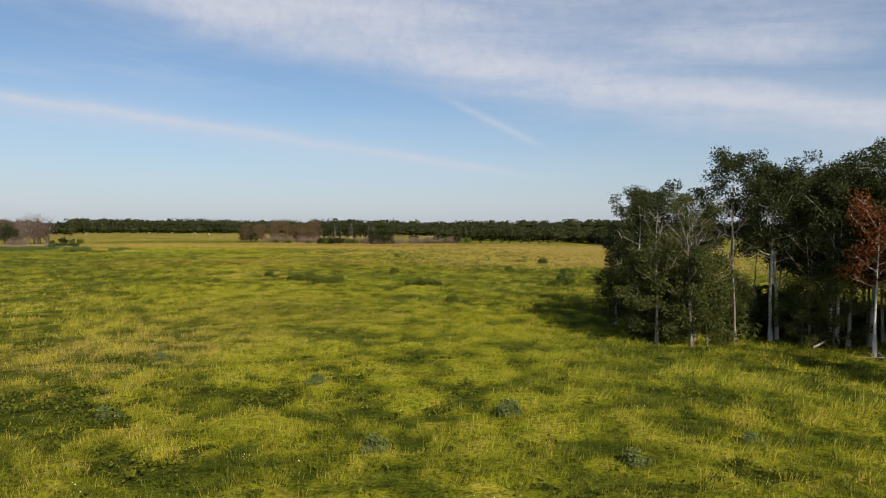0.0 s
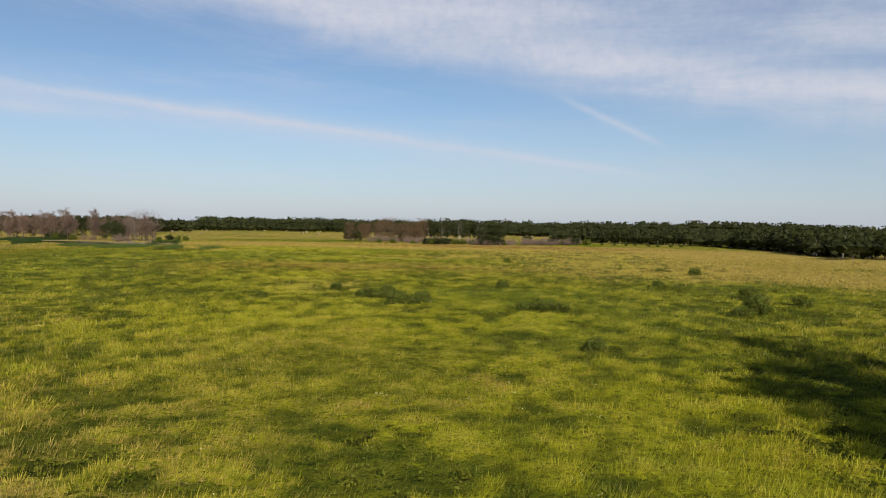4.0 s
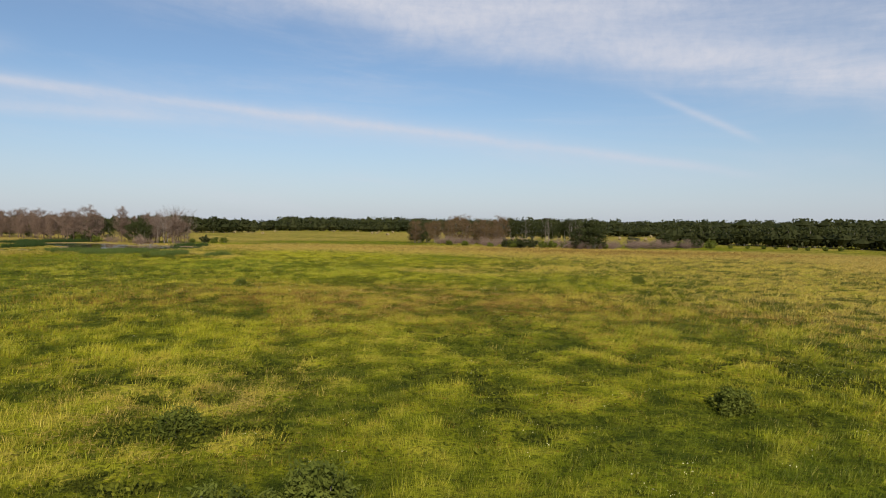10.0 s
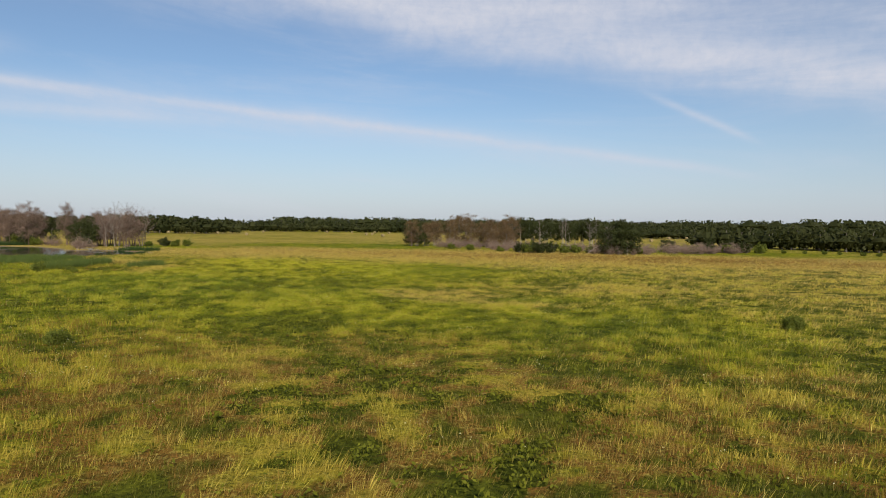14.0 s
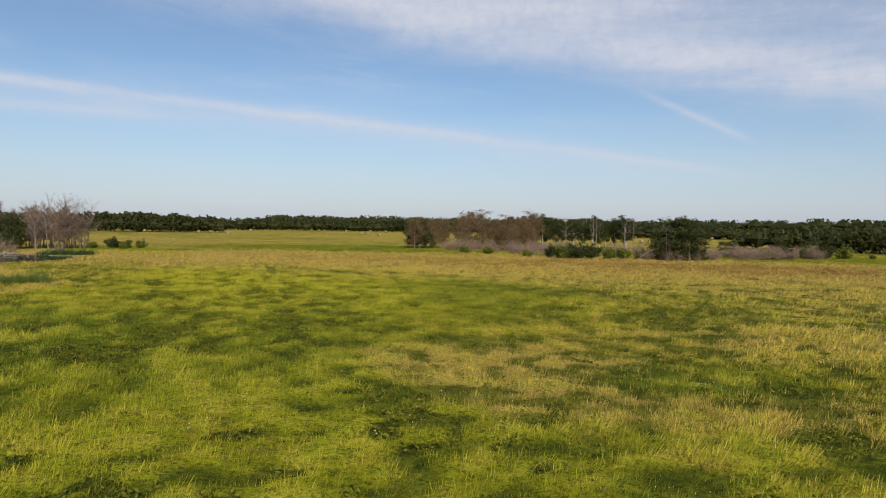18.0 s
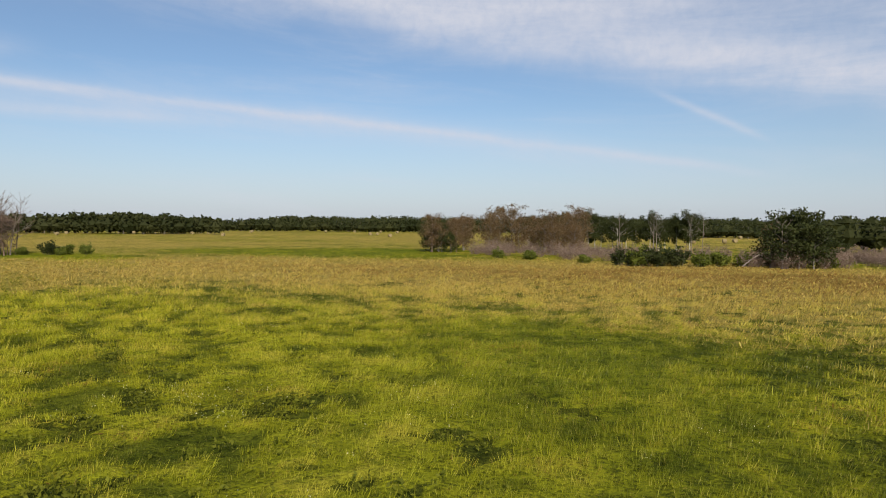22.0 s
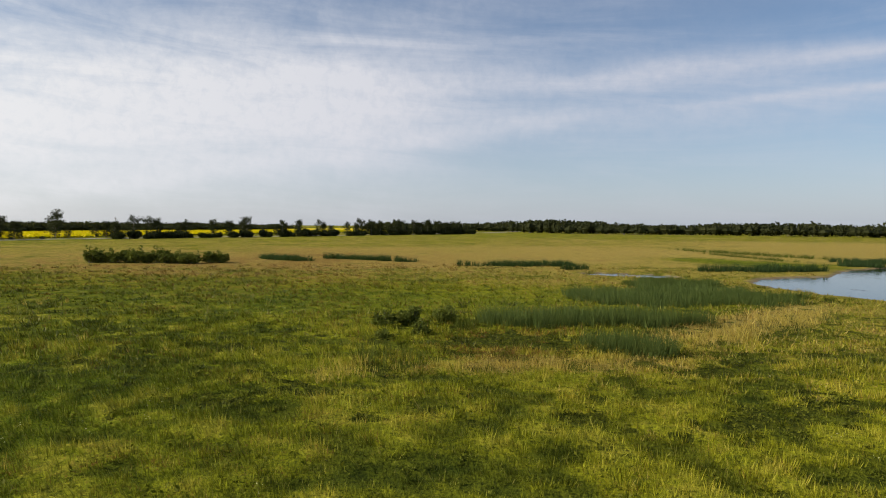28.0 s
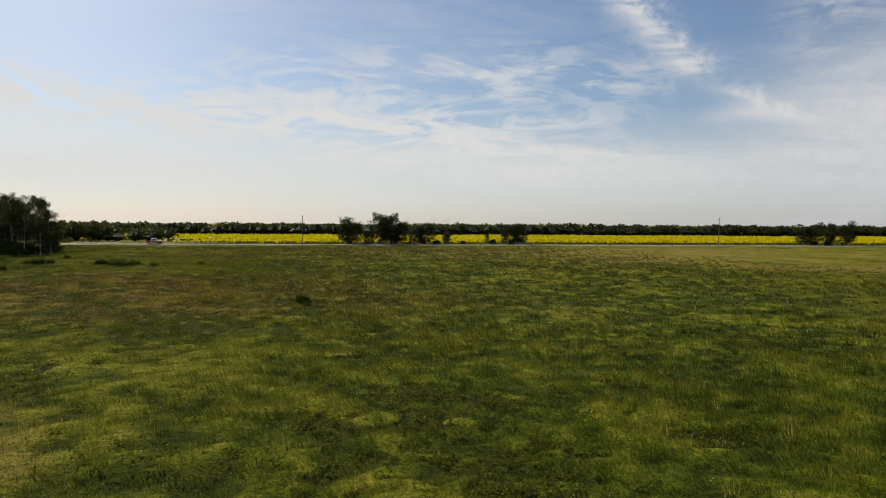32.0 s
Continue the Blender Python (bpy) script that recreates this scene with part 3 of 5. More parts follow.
    lime = (bell(x, y, -3, 40, 10, 14) + bell(x, y, -72, 223, 15, 12) + bell(x, y, -64, 211, 9, 7) + 0.8 * bell(x, y, -36, 119, 8, 8) + 0.8 * bell(x, y, -96, 234, 18, 9, 150)
            + 0.9 * bell(x, y, -62, 176, 20, 13) + 0.7 * bell(x, y, 9, 62, 9, 12) + 0.6 * bell(x, y, -30, 82, 12, 12) + 1.0 * bell(x, y, -88, 195, 17, 13) + 0.6 * bell(x, y, -8, 82, 9, 9)
            + 0.7 * bell(x, y, -122, 200, 18, 12) + 0.7 * bell(x, y, -150, 292, 40, 9, 150))
    pnd = pond(x, y)
    mud = smooth(-0.16, -0.02, pnd)
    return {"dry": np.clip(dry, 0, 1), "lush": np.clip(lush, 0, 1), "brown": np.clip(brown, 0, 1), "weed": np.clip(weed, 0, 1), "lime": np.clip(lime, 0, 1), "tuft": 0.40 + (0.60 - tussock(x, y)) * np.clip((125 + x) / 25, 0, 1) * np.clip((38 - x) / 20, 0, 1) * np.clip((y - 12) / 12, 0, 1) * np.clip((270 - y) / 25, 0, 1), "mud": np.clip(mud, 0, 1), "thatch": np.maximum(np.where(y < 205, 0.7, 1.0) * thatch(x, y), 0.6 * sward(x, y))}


# mesh helpers --------------------------------------------------------------
def mesh_of(name, verts, faces, material_of=None, smooth_faces=False):
    """A mesh from arrays: verts (n, 3), faces (m, 3) or (m, 4)."""
    verts, faces = np.asarray(verts, np.float32), np.asarray(faces, np.int32)
    me = bpy.data.meshes.new(name)
    k = faces.shape[1]
    me.vertices.add(len(verts))
    me.vertices.foreach_set("co", verts.ravel())
    me.loops.add(faces.size)
    me.loops.foreach_set("vertex_index", faces.ravel())
    me.polygons.add(len(faces))
    me.polygons.foreach_set("loop_start", np.arange(0, faces.size, k, dtype=np.int32))
    me.polygons.foreach_set("loop_total", np.full(len(faces), k, np.int32))
    me.polygons.foreach_set("use_smooth", np.full(len(faces), smooth_faces))
    me.update(calc_edges=True)
    if material_of:
        me.materials.append(material_of)
    return me


def add_masks(me, x, y, times=1):
    for key, v in masks(x, y).items():
        a = me.attributes.new(key, "FLOAT", "POINT")
        a.data.foreach_set("value", np.repeat(np.asarray(v, np.float32), times))


def part(name, me, parent, label="", at=None):
    ob = new(name, me)
    ob.parent = parent
    if at is not None:
        ob.matrix_basis = at
    if label:
        ob["label"] = label
    return ob


def tube(path, radii, sides=6):
    """A tapered tube along a path; returns verts and quads, with its ends closed by narrow rings."""
    path, radii = np.asarray(path, float), np.asarray(radii, float)
    way = np.gradient(path, axis=0)
    way /= np.linalg.norm(way, axis=1)[:, None] + 1e-9
    ref = np.where(np.abs(way[:, 2:3]) > 0.9, np.array([[1.0, 0, 0]]), np.array([[0, 0, 1.0]]))
    u = np.cross(way, ref)
    u /= np.linalg.norm(u, axis=1)[:, None] + 1e-9
    v = np.cross(way, u)
    a = np.linspace(0, 2 * math.pi, sides, endpoint=False)
    ring = path[:, None] + radii[:, None, None] * (np.cos(a)[None, :, None] * u[:, None] + np.sin(a)[None, :, None] * v[:, None])
    n = len(path)
    i, j = np.meshgrid(np.arange(n - 1), np.arange(sides), indexing="ij")
    k = (j + 1) % sides
    quads = np.stack([i * sides + j, i * sides + k, (i + 1) * sides + k, (i + 1) * sides + j], -1).reshape(-1, 4)
    return ring.reshape(-1, 3), quads


class Heap:
    """Collects verts and faces into one mesh."""

    def __init__(self):
        self.v, self.f, self.n = [], [], 0

    def add(self, v, f):
        self.v.append(np.asarray(v, np.float32))
        self.f.append(np.asarray(f, np.int64) + self.n)
        self.n += len(v)

    def mesh(self, name, mat, smooth_faces=False):
        return mesh_of(name, np.concatenate(self.v), np.concatenate(self.f), mat, smooth_faces)


def leaves(r, centres, spread, each, size, flat=1.0, long=1.6):
    """Small folded diamonds scattered round the centres; returns verts and quads."""
    n = len(centres) * each
    off = r.normal(0, 1, (n, 3))
    off = np.where(np.abs(off) > 1.5, off * 0.6, off)
    c = np.repeat(centres, each, 0) + off * np.array([spread, spread, spread * flat])
    a = r.normal(0, 1, (n, 3))
    a /= np.linalg.norm(a, axis=1)[:, None]
    b = np.cross(a, r.normal(0, 1, (n, 3)))
    b /= np.linalg.norm(b, axis=1)[:, None] + 1e-9
    s = (size * r.uniform(0.6, 1.4, n))[:, None]
    v = np.stack([c - a * s * long / 2, c + b * s * 0.5, c + a * s * long / 2, c - b * s * 0.5], 1).reshape(-1, 3)
    return v, np.arange(4 * n).reshape(-1, 4)


def box(cx, cy, cz, sx, sy, sz, taper=1.0, bevel=0.0):
    """A block with slightly cut edges, as verts and quads."""
    bm = bmesh.new()
    bmesh.ops.create_cube(bm, size=1.0)
    for v in bm.verts:
        k = taper if v.co.z > 0 else 1.0
        v.co = Vector((v.co.x * sx * k, v.co.y * sy * k, v.co.z * sz))
    if bevel:
        bmesh.ops.bevel(bm, geom=bm.edges[:], offset=bevel, segments=2, affect="EDGES", profile=0.5)
    bmesh.ops.translate(bm, verts=bm.verts[:], vec=(cx, cy, cz))
    return bm


def bm_mesh(name, bm, mat, smooth_faces=False):
    me = bpy.data.meshes.new(name)
    bm.to_mesh(me)
    bm.free()
    me.materials.append(mat)
    for p in me.polygons:
        p.use_smooth = smooth_faces
    return me


def empty(name):
    ob = new(name)
    ob.empty_display_size = 0.5
    return ob


# ground ------------------------------------------------------------------
def axis_steps(lo, mid, coarse, hi, fine, far):
    """Grid lines: coarse from lo to mid, fine from mid to hi, widening out to the far ends."""
    near = np.concatenate([np.arange(lo, mid, coarse), np.arange(mid, hi, fine)])
    left, right = (np.cumsum(st * 1.16 ** np.arange(1, 80)) for st in (coarse, fine))
    return np.concatenate([(lo - left[left < far])[::-1], near, hi + right[right < far]])


def build_ground():
    xs, ys = axis_steps(-235, -125, 1.3, 38, 0.42, 4300), axis_steps(-45, 14, 1.5, 270, 0.42, 4300)
    gx, gy = np.meshgrid(xs, ys, indexing="ij")
    v = np.stack([gx, gy, land(gx, gy) + hump(gx, gy, masks(gx, gy)["weed"])], -1).reshape(-1, 3)
    n, m = len(xs), len(ys)
    i, j = np.meshgrid(np.arange(n - 1), np.arange(m - 1), indexing="ij")
    f = np.stack([i * m + j, (i + 1) * m + j, (i + 1) * m + j + 1, i * m + j + 1], -1).reshape(-1, 4)
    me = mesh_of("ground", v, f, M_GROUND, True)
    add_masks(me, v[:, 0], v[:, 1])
    tagged(new("ground", me), "rolling summer pasture of green and tan grass", "ground", kind="structure")
    # water, cell by cell where the pond lies
    xs, ys = np.arange(-222, -128, 1.5), np.arange(206, 292, 1.5)
    gx, gy = np.meshgrid(xs, ys, indexing="ij")
    inside = pond(gx, gy) > -0.1
    v = np.stack([gx, gy, np.full(gx.shape, -0.16)], -1).reshape(-1, 3)
    n, m = gx.shape
    i, j = np.meshgrid(np.arange(n - 1), np.arange(m - 1), indexing="ij")
    f = np.stack([i * m + j, (i + 1) * m + j, (i + 1) * m + j + 1, i * m + j + 1], -1).reshape(-1, 4)
    f = f[inside.reshape(-1)[f].any(1)]
    tagged(new("pond_water", mesh_of("pond_water", v, f, M_WATER, True)), "still blue pond water with tan scum at its edges", "water", kind="structure")


build_ground()

def scatter(count, dense, lo, hi):
    """Random places in the box lo-hi, kept with the chance dense(x, y)."""
    x, y = rng.uniform(lo[0], hi[0], count), rng.uniform(lo[1], hi[1], count)
    keep = rng.random(count) < dense(x, y)
    return x[keep], y[keep]


def blades(x, y, each, tall, wide, lean, spread, name, mat, wind=(0.25, -0.1), with_masks=True):
    """Tufts of tapering blades at the places; one triangle a blade."""
    n = len(x)
    z = land(x, y)
    scale = np.repeat(rng.uniform(0.7, 1.3, n) * tall(x, y), each)
    ang = rng.uniform(0, 2 * math.pi, n * each)
    bx = np.repeat(x, each) + np.cos(ang) * rng.uniform(0, spread, n * each)
    by = np.repeat(y, each) + np.sin(ang) * rng.uniform(0, spread, n * each)
    bz = np.repeat(z, each) - 0.02
    h = scale * rng.uniform(0.6, 1.15, n * each)
    face = rng.uniform(0, math.pi, n * each)
    w = np.repeat(wide(x, y), each) * rng.uniform(0.7, 1.3, n * each) / 2
    gust = waves(bx, by, 9.0, 21) * 0.22
    lx = np.cos(ang) * lean * h * rng.uniform(0.3, 1.2, n * each) + (wind[0] + gust) * h
    ly = np.sin(ang) * lean * h * rng.uniform(0.3, 1.2, n * each) + (wind[1] + gust * 0.5) * h
    a = np.stack([bx - np.cos(face) * w, by - np.sin(face) * w, bz], 1)
    b = np.stack([bx + np.cos(face) * w, by + np.sin(face) * w, bz], 1)
    c = np.stack([bx + lx, by + ly, bz + h], 1)
    v = np.stack([a, b, c], 1).reshape(-1, 3)
    me = mesh_of(name, v, np.arange(len(v)).reshape(-1, 3), mat)
    if with_masks:
        add_masks(me, x, y, each * 3)
    return me


def build_grass():
    x, y = scatter(560000, thatch, (-125, 10), (42, 275))
    keep = rng.random(len(x)) > np.maximum(masks(x, y)["weed"] * 0.7, 0.55 - 0.9 * tussock(x, y))
    x, y = x[keep], y[keep]
    me = blades(x, y, 15, lambda x, y: np.clip(0.17 + 0.32 * tussock(x, y) + 0.06 * waves(x, y, 6, 31), 0.12, 1) * (1 - 0.5 * masks(x, y)["weed"]),
                lambda x, y: 0.024 + 0.0007 * off_line(x, y), 0.45, 0.30, "meadow_grass", M_GRASS, wind=(0.20, -0.09))
    tagged(new("meadow_grass", me), "knee-high windblown green and yellow pasture grass", "grass", kind="stuff")
    # farther tussocks, broader and sparser
    x, y = scatter(190000, lambda x, y: sward(x, y) * np.clip((off_line(x, y) - 8) / 20, 0, 1) * (1 - 0.8 * np.clip(thatch(x, y) * 1.6, 0, 1)), (-235, -14), (95, 345))
    keep = rng.random(len(x)) > masks(x, y)["weed"] * 0.5
    x, y = x[keep], y[keep]
    me = blades(x, y, 12, lambda x, y: 0.34 + 0.08 * waves(x, y, 7, 33) + 0.10 * waves(x, y, 2, 34), lambda x, y: 0.03 + 0.0007 * off_line(x, y), 0.8, 0.45, "distant_tussocks", M_GRASS)
    tagged(new("distant_tussocks", me), "scattered green and tan grass tussocks", "grass", kind="stuff")
    # dry seed-headed grass in its patches
    def dryness(x, y):
        m = masks(x, y)
        return np.clip(m["dry"] * 1.1 + 0.25 * (waves(x, y, 11, 35) > 0.5) - 0.2, 0, 1) * np.clip(1.3 - off_line(x, y) / 60, 0, 1) * (pond(x, y) < -0.12)
    x, y = scatter(52000, dryness, (-130, 15), (40, 280))
    me = blades(x, y, 9, lambda x, y: 0.52 + 0.10 * waves(x, y, 3, 36), lambda x, y: 0.014 + 0.0006 * off_line(x, y), 0.35, 0.3, "dry_grass", M_TANGRASS, with_masks=False)
    tagged(new("dry_grass", me), "tall dry seed-headed straw-coloured grass", "grass", kind="stuff")


build_grass()


def build_weeds():
    """Low broad-leaved weeds in dark clumps, and sparse pale flower heads."""
    def where(x, y):
        m = masks(x, y)
        return np.clip(0.14 + m["weed"], 0, 1) * (1 - 0.7 * even(x, y)) * np.clip(1.2 - off_line(x, y) / 45, 0, 1) * (pond(x, y) < -0.15)
    x, y = scatter(190000, where, (-125, 10), (45, 280))
    c = np.stack([x, y, land(x, y) + 0.20 + 0.08 * waves(x, y, 1.5, 43)], 1)
    v, f = leaves(rng, c, 0.16, 11, 0.075, 0.8, 2.0)
    tagged(new("low_weeds", mesh_of("low_weeds", v, f, M_WEED)), "dark green broad-leaved weeds among the grass", "weeds", kind="stuff")
    x, y = scatter(26000, lambda x, y: (waves(x, y, 3.5, 44) + 0.5 * waves(x, y, 0.9, 45) > 0.55) * np.clip(1.1 - off_line(x, y) / 35, 0, 1), (-110, 12), (40, 270))
    c = np.stack([x, y, land(x, y) + 0.55], 1)
    v, f = leaves(rng, c, 0.16, 4, 0.035, 0.4, 1.0)
    tagged(new("wild_flowers", mesh_of("wild_flowers", v, f, M_FLOWER)), "tiny cream flower heads above the grass", "flowers", kind="stuff")


M_FLOWER = leafy("cream_flower", (0.55, 0.52, 0.30), (0.75, 0.72, 0.45), through=0.3)
build_weeds()


# trees --------------------------------------------------------------------
def grow(seed, tall, crown_from, reach, limbs, trunk_r, leaf_each, leaf, clump, twigs=0, bend=0.35, sides=7, leaf_long=1.6):
    """Wood and leaf meshes' data of one tree: a bent tapered trunk, rising limbs, leaf clumps round their outer ends."""
    r = np.random.default_rng(seed)
    k = np.linspace(0, 1, 8)
    drift = np.cumsum(r.normal(0, bend * tall / 40, (8, 2)), 0) * k[:, None]
    path = np.column_stack([drift, k * tall * 0.97])
    wood = Heap()
    flare = 1 + 0.5 * np.exp(-k * 14)
    wood.add(*tube(path, trunk_r * flare * (1 - 0.88 * k), sides))
    tips = []
    for n in range(limbs):
        s = crown_from + (0.97 - crown_from) * (n + r.random()) / limbs
        base = np.array([np.interp(s, k, path[:, i]) for i in range(3)])
        ang = n * 2.4 + r.uniform(-0.5, 0.5)
        rel = (s - crown_from) / (1 - crown_from)
        ln = reach * (0.35 + 0.9 * math.sin(math.pi * min(1, 0.25 + rel * 0.72))) * r.uniform(0.7, 1.2)
        rise = 0.35 + 0.9 * rel + r.uniform(-0.2, 0.25)
        q = np.linspace(0, 1, 4)
        limb = base + np.column_stack([np.cos(ang) * ln * q, np.sin(ang) * ln * q, ln * rise * q ** 1.2]) + np.cumsum(r.normal(0, 0.06 * ln, (4, 3)), 0) * q[:, None]
        rad = max(0.02, trunk_r * (1 - 0.85 * s) * 0.45)
        wood.add(*tube(limb, rad * (1 - 0.8 * q), 5))
        for f in (0.55, 0.8, 1.0):
            tips.append(limb[0] + (limb[-1] - limb[0]) * f + r.normal(0, 0.12 * ln, 3))
        for b in range(twigs):
            f = r.uniform(0.35, 1.0)
            p0 = limb[0] * (1 - f) + limb[-1] * f
            d = r.normal(0, 1, 3) * 0.5 + np.array([np.cos(ang), np.sin(ang), 0.9])
            d *= ln * r.uniform(0.25, 0.5) / np.linalg.norm(d)
            tw = p0 + d[None] * np.linspace(0, 1, 3)[:, None] + r.normal(0, 0.03 * ln, (3, 3)) * np.linspace(0, 1, 3)[:, None]
            wood.add(*tube(tw, np.array([rad * 0.42, rad * 0.3, rad * 0.12]) + 0.006, 4))
    tips.append(path[-1])
    crown = leaves(r, np.array(tips), clump, leaf_each, leaf, 0.75, leaf_long) if leaf_each else None
    return wood, crown


def tree(name, label, group, wood_mat, leaf_mat, seed, category="tree", crown_label="", **shape):
    wood, crown = grow(seed, **shape)
    ob = tagged(empty(name), label, category, group)
    part("trunk", wood.mesh("trunk", wood_mat, True), ob)
    if crown:
        part("crown", mesh_of("crown", *crown, leaf_mat), ob, crown_label)
    return ob


def stand(ob, x, y, turn=0.0, size=1.0, lean=(0, 0), sink=0.05):
    m = pose(x, y, float(land(x, y)) - sink, lean[0], lean[1], turn) @ Matrix.Diagonal((size, size, size * 1.0, 1))
    return m


PLACED = set()


def place(master, x, y, turn, size, lean=(0, 0)):
    """Stands the master at its first place and copies of it at all later ones."""
    ob = copy_thing(master, Matrix()) if master.name in PLACED else master
    PLACED.add(master.name)
    ob.matrix_basis = stand(ob, x, y, turn, size, lean)
    return ob


# the aspen grove beside the start ------------------------------------------
pick = random.Random(5)
GROVE = "aspen grove at the pasture's edge"
aspens = [tree("aspen_tree", "tall aspen with white trunk and dark green crown", GROVE, M_BIRCH, M_LEAF if i == 1 else M_LEAF_DARK, 100 + i,
               tall=h, crown_from=c, reach=w, limbs=17, trunk_r=0.15, leaf_each=210, leaf=0.10, clump=0.44, twigs=2)
          for i, (h, c, w) in enumerate(((13.6, 0.36, 2.5), (12.4, 0.30, 2.7), (14.3, 0.5, 2.1), (11.4, 0.10, 1.8), (13.0, 0.48, 2.0), (12.0, 0.38, 2.7)))]
backs = [tree("aspen_tree", "tall aspen deep in the shady grove", GROVE, M_BIRCH, M_LEAF_DARK, 130 + i,
              tall=h, crown_from=c, reach=w, limbs=15, trunk_r=0.15, leaf_each=170, leaf=0.125, clump=0.50)
         for i, (h, c, w) in enumerate(((13.2, 0.3, 2.4), (12.2, 0.4, 2.5), (13.8, 0.45, 2.2)))]
young = [tree("young_aspen", "young aspen with green leaves and thin grey trunk", GROVE, M_BARK, M_LEAF, 140 + i,
              tall=h, crown_from=0.08, reach=1.8, limbs=19, trunk_r=0.085, leaf_each=190, leaf=0.10, clump=0.42, twigs=2) for i, h in enumerate((6.0, 7.4))]
bare = [tree("dead_aspen", "leafless grey aspen with fine twigs", GROVE, M_DEAD, None, 150 + i,
             tall=h, crown_from=0.4, reach=1.6, limbs=14, trunk_r=0.11, leaf_each=0, leaf=0, clump=0, twigs=5) for i, h in enumerate((11.5, 9.0))]
rusty = tree("rust_leaved_aspen", "aspen with white trunk and rust-red dying leaves", GROVE, M_BIRCH, M_LEAF_RUST, 160,
             tall=9.6, crown_from=0.45, reach=1.7, limbs=15, trunk_r=0.11, leaf_each=70, leaf=0.12, clump=0.42, twigs=3)
# the front row, one by one
for kind, i, x, y, turn, size in ((young, 1, 14.8, 46.8, 20, 1.0), (aspens, 3, 14.2, 50.6, 70, 0.92), (young, 0, 26.4, 45.6, 200, 0.85), (young, 1, 30.2, 43.0, 80, 0.72), (young, 0, 24.6, 46.2, 300, 0.72), (young, 1, 21.0, 48.4, 30, 0.6), (young, 0, 17.8, 45.4, 10, 0.95), (aspens, 3, 16.6, 45.2, 130, 0.62),
                                  (bare, 1, 16.6, 45.0, 50, 0.95), (aspens, 1, 18.2, 49.5, 200, 0.80), (bare, 1, 14.6, 46.0, 250, 1.05), (bare, 1, 17.6, 47.2, 300, 1.1), (aspens, 4, 23.2, 47.8, 15, 0.95),
                                  (aspens, 4, 23.9, 48.3, 160, 1.0), (aspens, 2, 22.0, 52.0, 300, 0.98), (aspens, 2, 29.4, 43.5, 30, 0.93),
                                  (bare, 0, 20.2, 46.6, 140, 0.92), (aspens, 5, 27.8, 49.0, 260, 1.0), (bare, 0, 29.6, 47.0, 10, 1.12), (aspens, 3, 31.0, 44.0, 80, 0.9),
                                  (aspens, 0, 31.5, 50.5, 240, 1.02),
                                  (young, 1, 14.6, 49.4, 150, 0.8), (young, 0, 14.4, 53.0, 0, 0.8), (young, 1, 16.4, 48.2, 240, 1.0), (young, 0, 16.4, 46.4, 100, 0.9), (aspens, 5, 16.2, 53.5, 45, 0.72), (aspens, 1, 20.5, 55.0, 10, 0.80),
                                  (aspens, 3, 14.2, 55.5, 310, 0.72)):
    place(kind[i], x, y, turn, size * 0.95, (pick.uniform(-2, 2), pick.uniform(-2, 2)))
place(rusty, 26.9, 42.0, 0, 0.95)
# the southern part of the grove, and its depth
for n in range(30):
    place(backs[n % 3], pick.uniform(31, 62), pick.uniform(6, 36), pick.uniform(0, 360), pick.uniform(0.85, 1.05))
for n in range(100):
    x, y = pick.uniform(17, 66), pick.uniform(18, 66)
    if y < 34 + (x < 30) * 14 or x - 14 < (60 - y) * -0.6:
        x, y = x + 8, max(y, 46 if x < 34 else 24)
    place(backs[n % 3] if n % 7 else bare[n % 2], x, y, pick.uniform(0, 360), pick.uniform(0.74, 0.95), (pick.uniform(-3, 3), pick.uniform(-3, 3)))


def log(x, y, length, turn, r0, up, label="fallen grey dead trunk in the grass"):
    q = np.linspace(0, 1, 7)
    rr = np.random.default_rng(int(abs(x) * 10 + 7))
    path = np.column_stack([q * length, rr.normal(0, 0.05 * length, 7) * q, r0 + up * np.sin(q * 2.4) * length])
    h = Heap()
    h.add(*tube(path, r0 * (1 - 0.7 * q), 7))
    for f in (0.4, 0.62, 0.8):
        p0 = np.array([np.interp(f, q, path[:, i]) for i in range(3)])
        h.add(*tube(np.stack([p0, p0 + (0.25, rr.normal(0, 0.3), 0.3), p0 + (0.5, rr.normal(0, 0.6), 0.5)]), np.array([r0 * 0.4, r0 * 0.3, r0 * 0.1]), 5))
    ob = tagged(new("fallen_trunk", h.mesh("fallen_trunk", M_DEAD, True)), label, "log")
    ob.matrix_basis = pose(x, y, float(land(x, y)), 0, 0, turn)


log(24.6, 44.8, 3.6, 20, 0.09, 0.14)
log(28.0, 39.5, 3.0, 160, 0.06, 0.1)


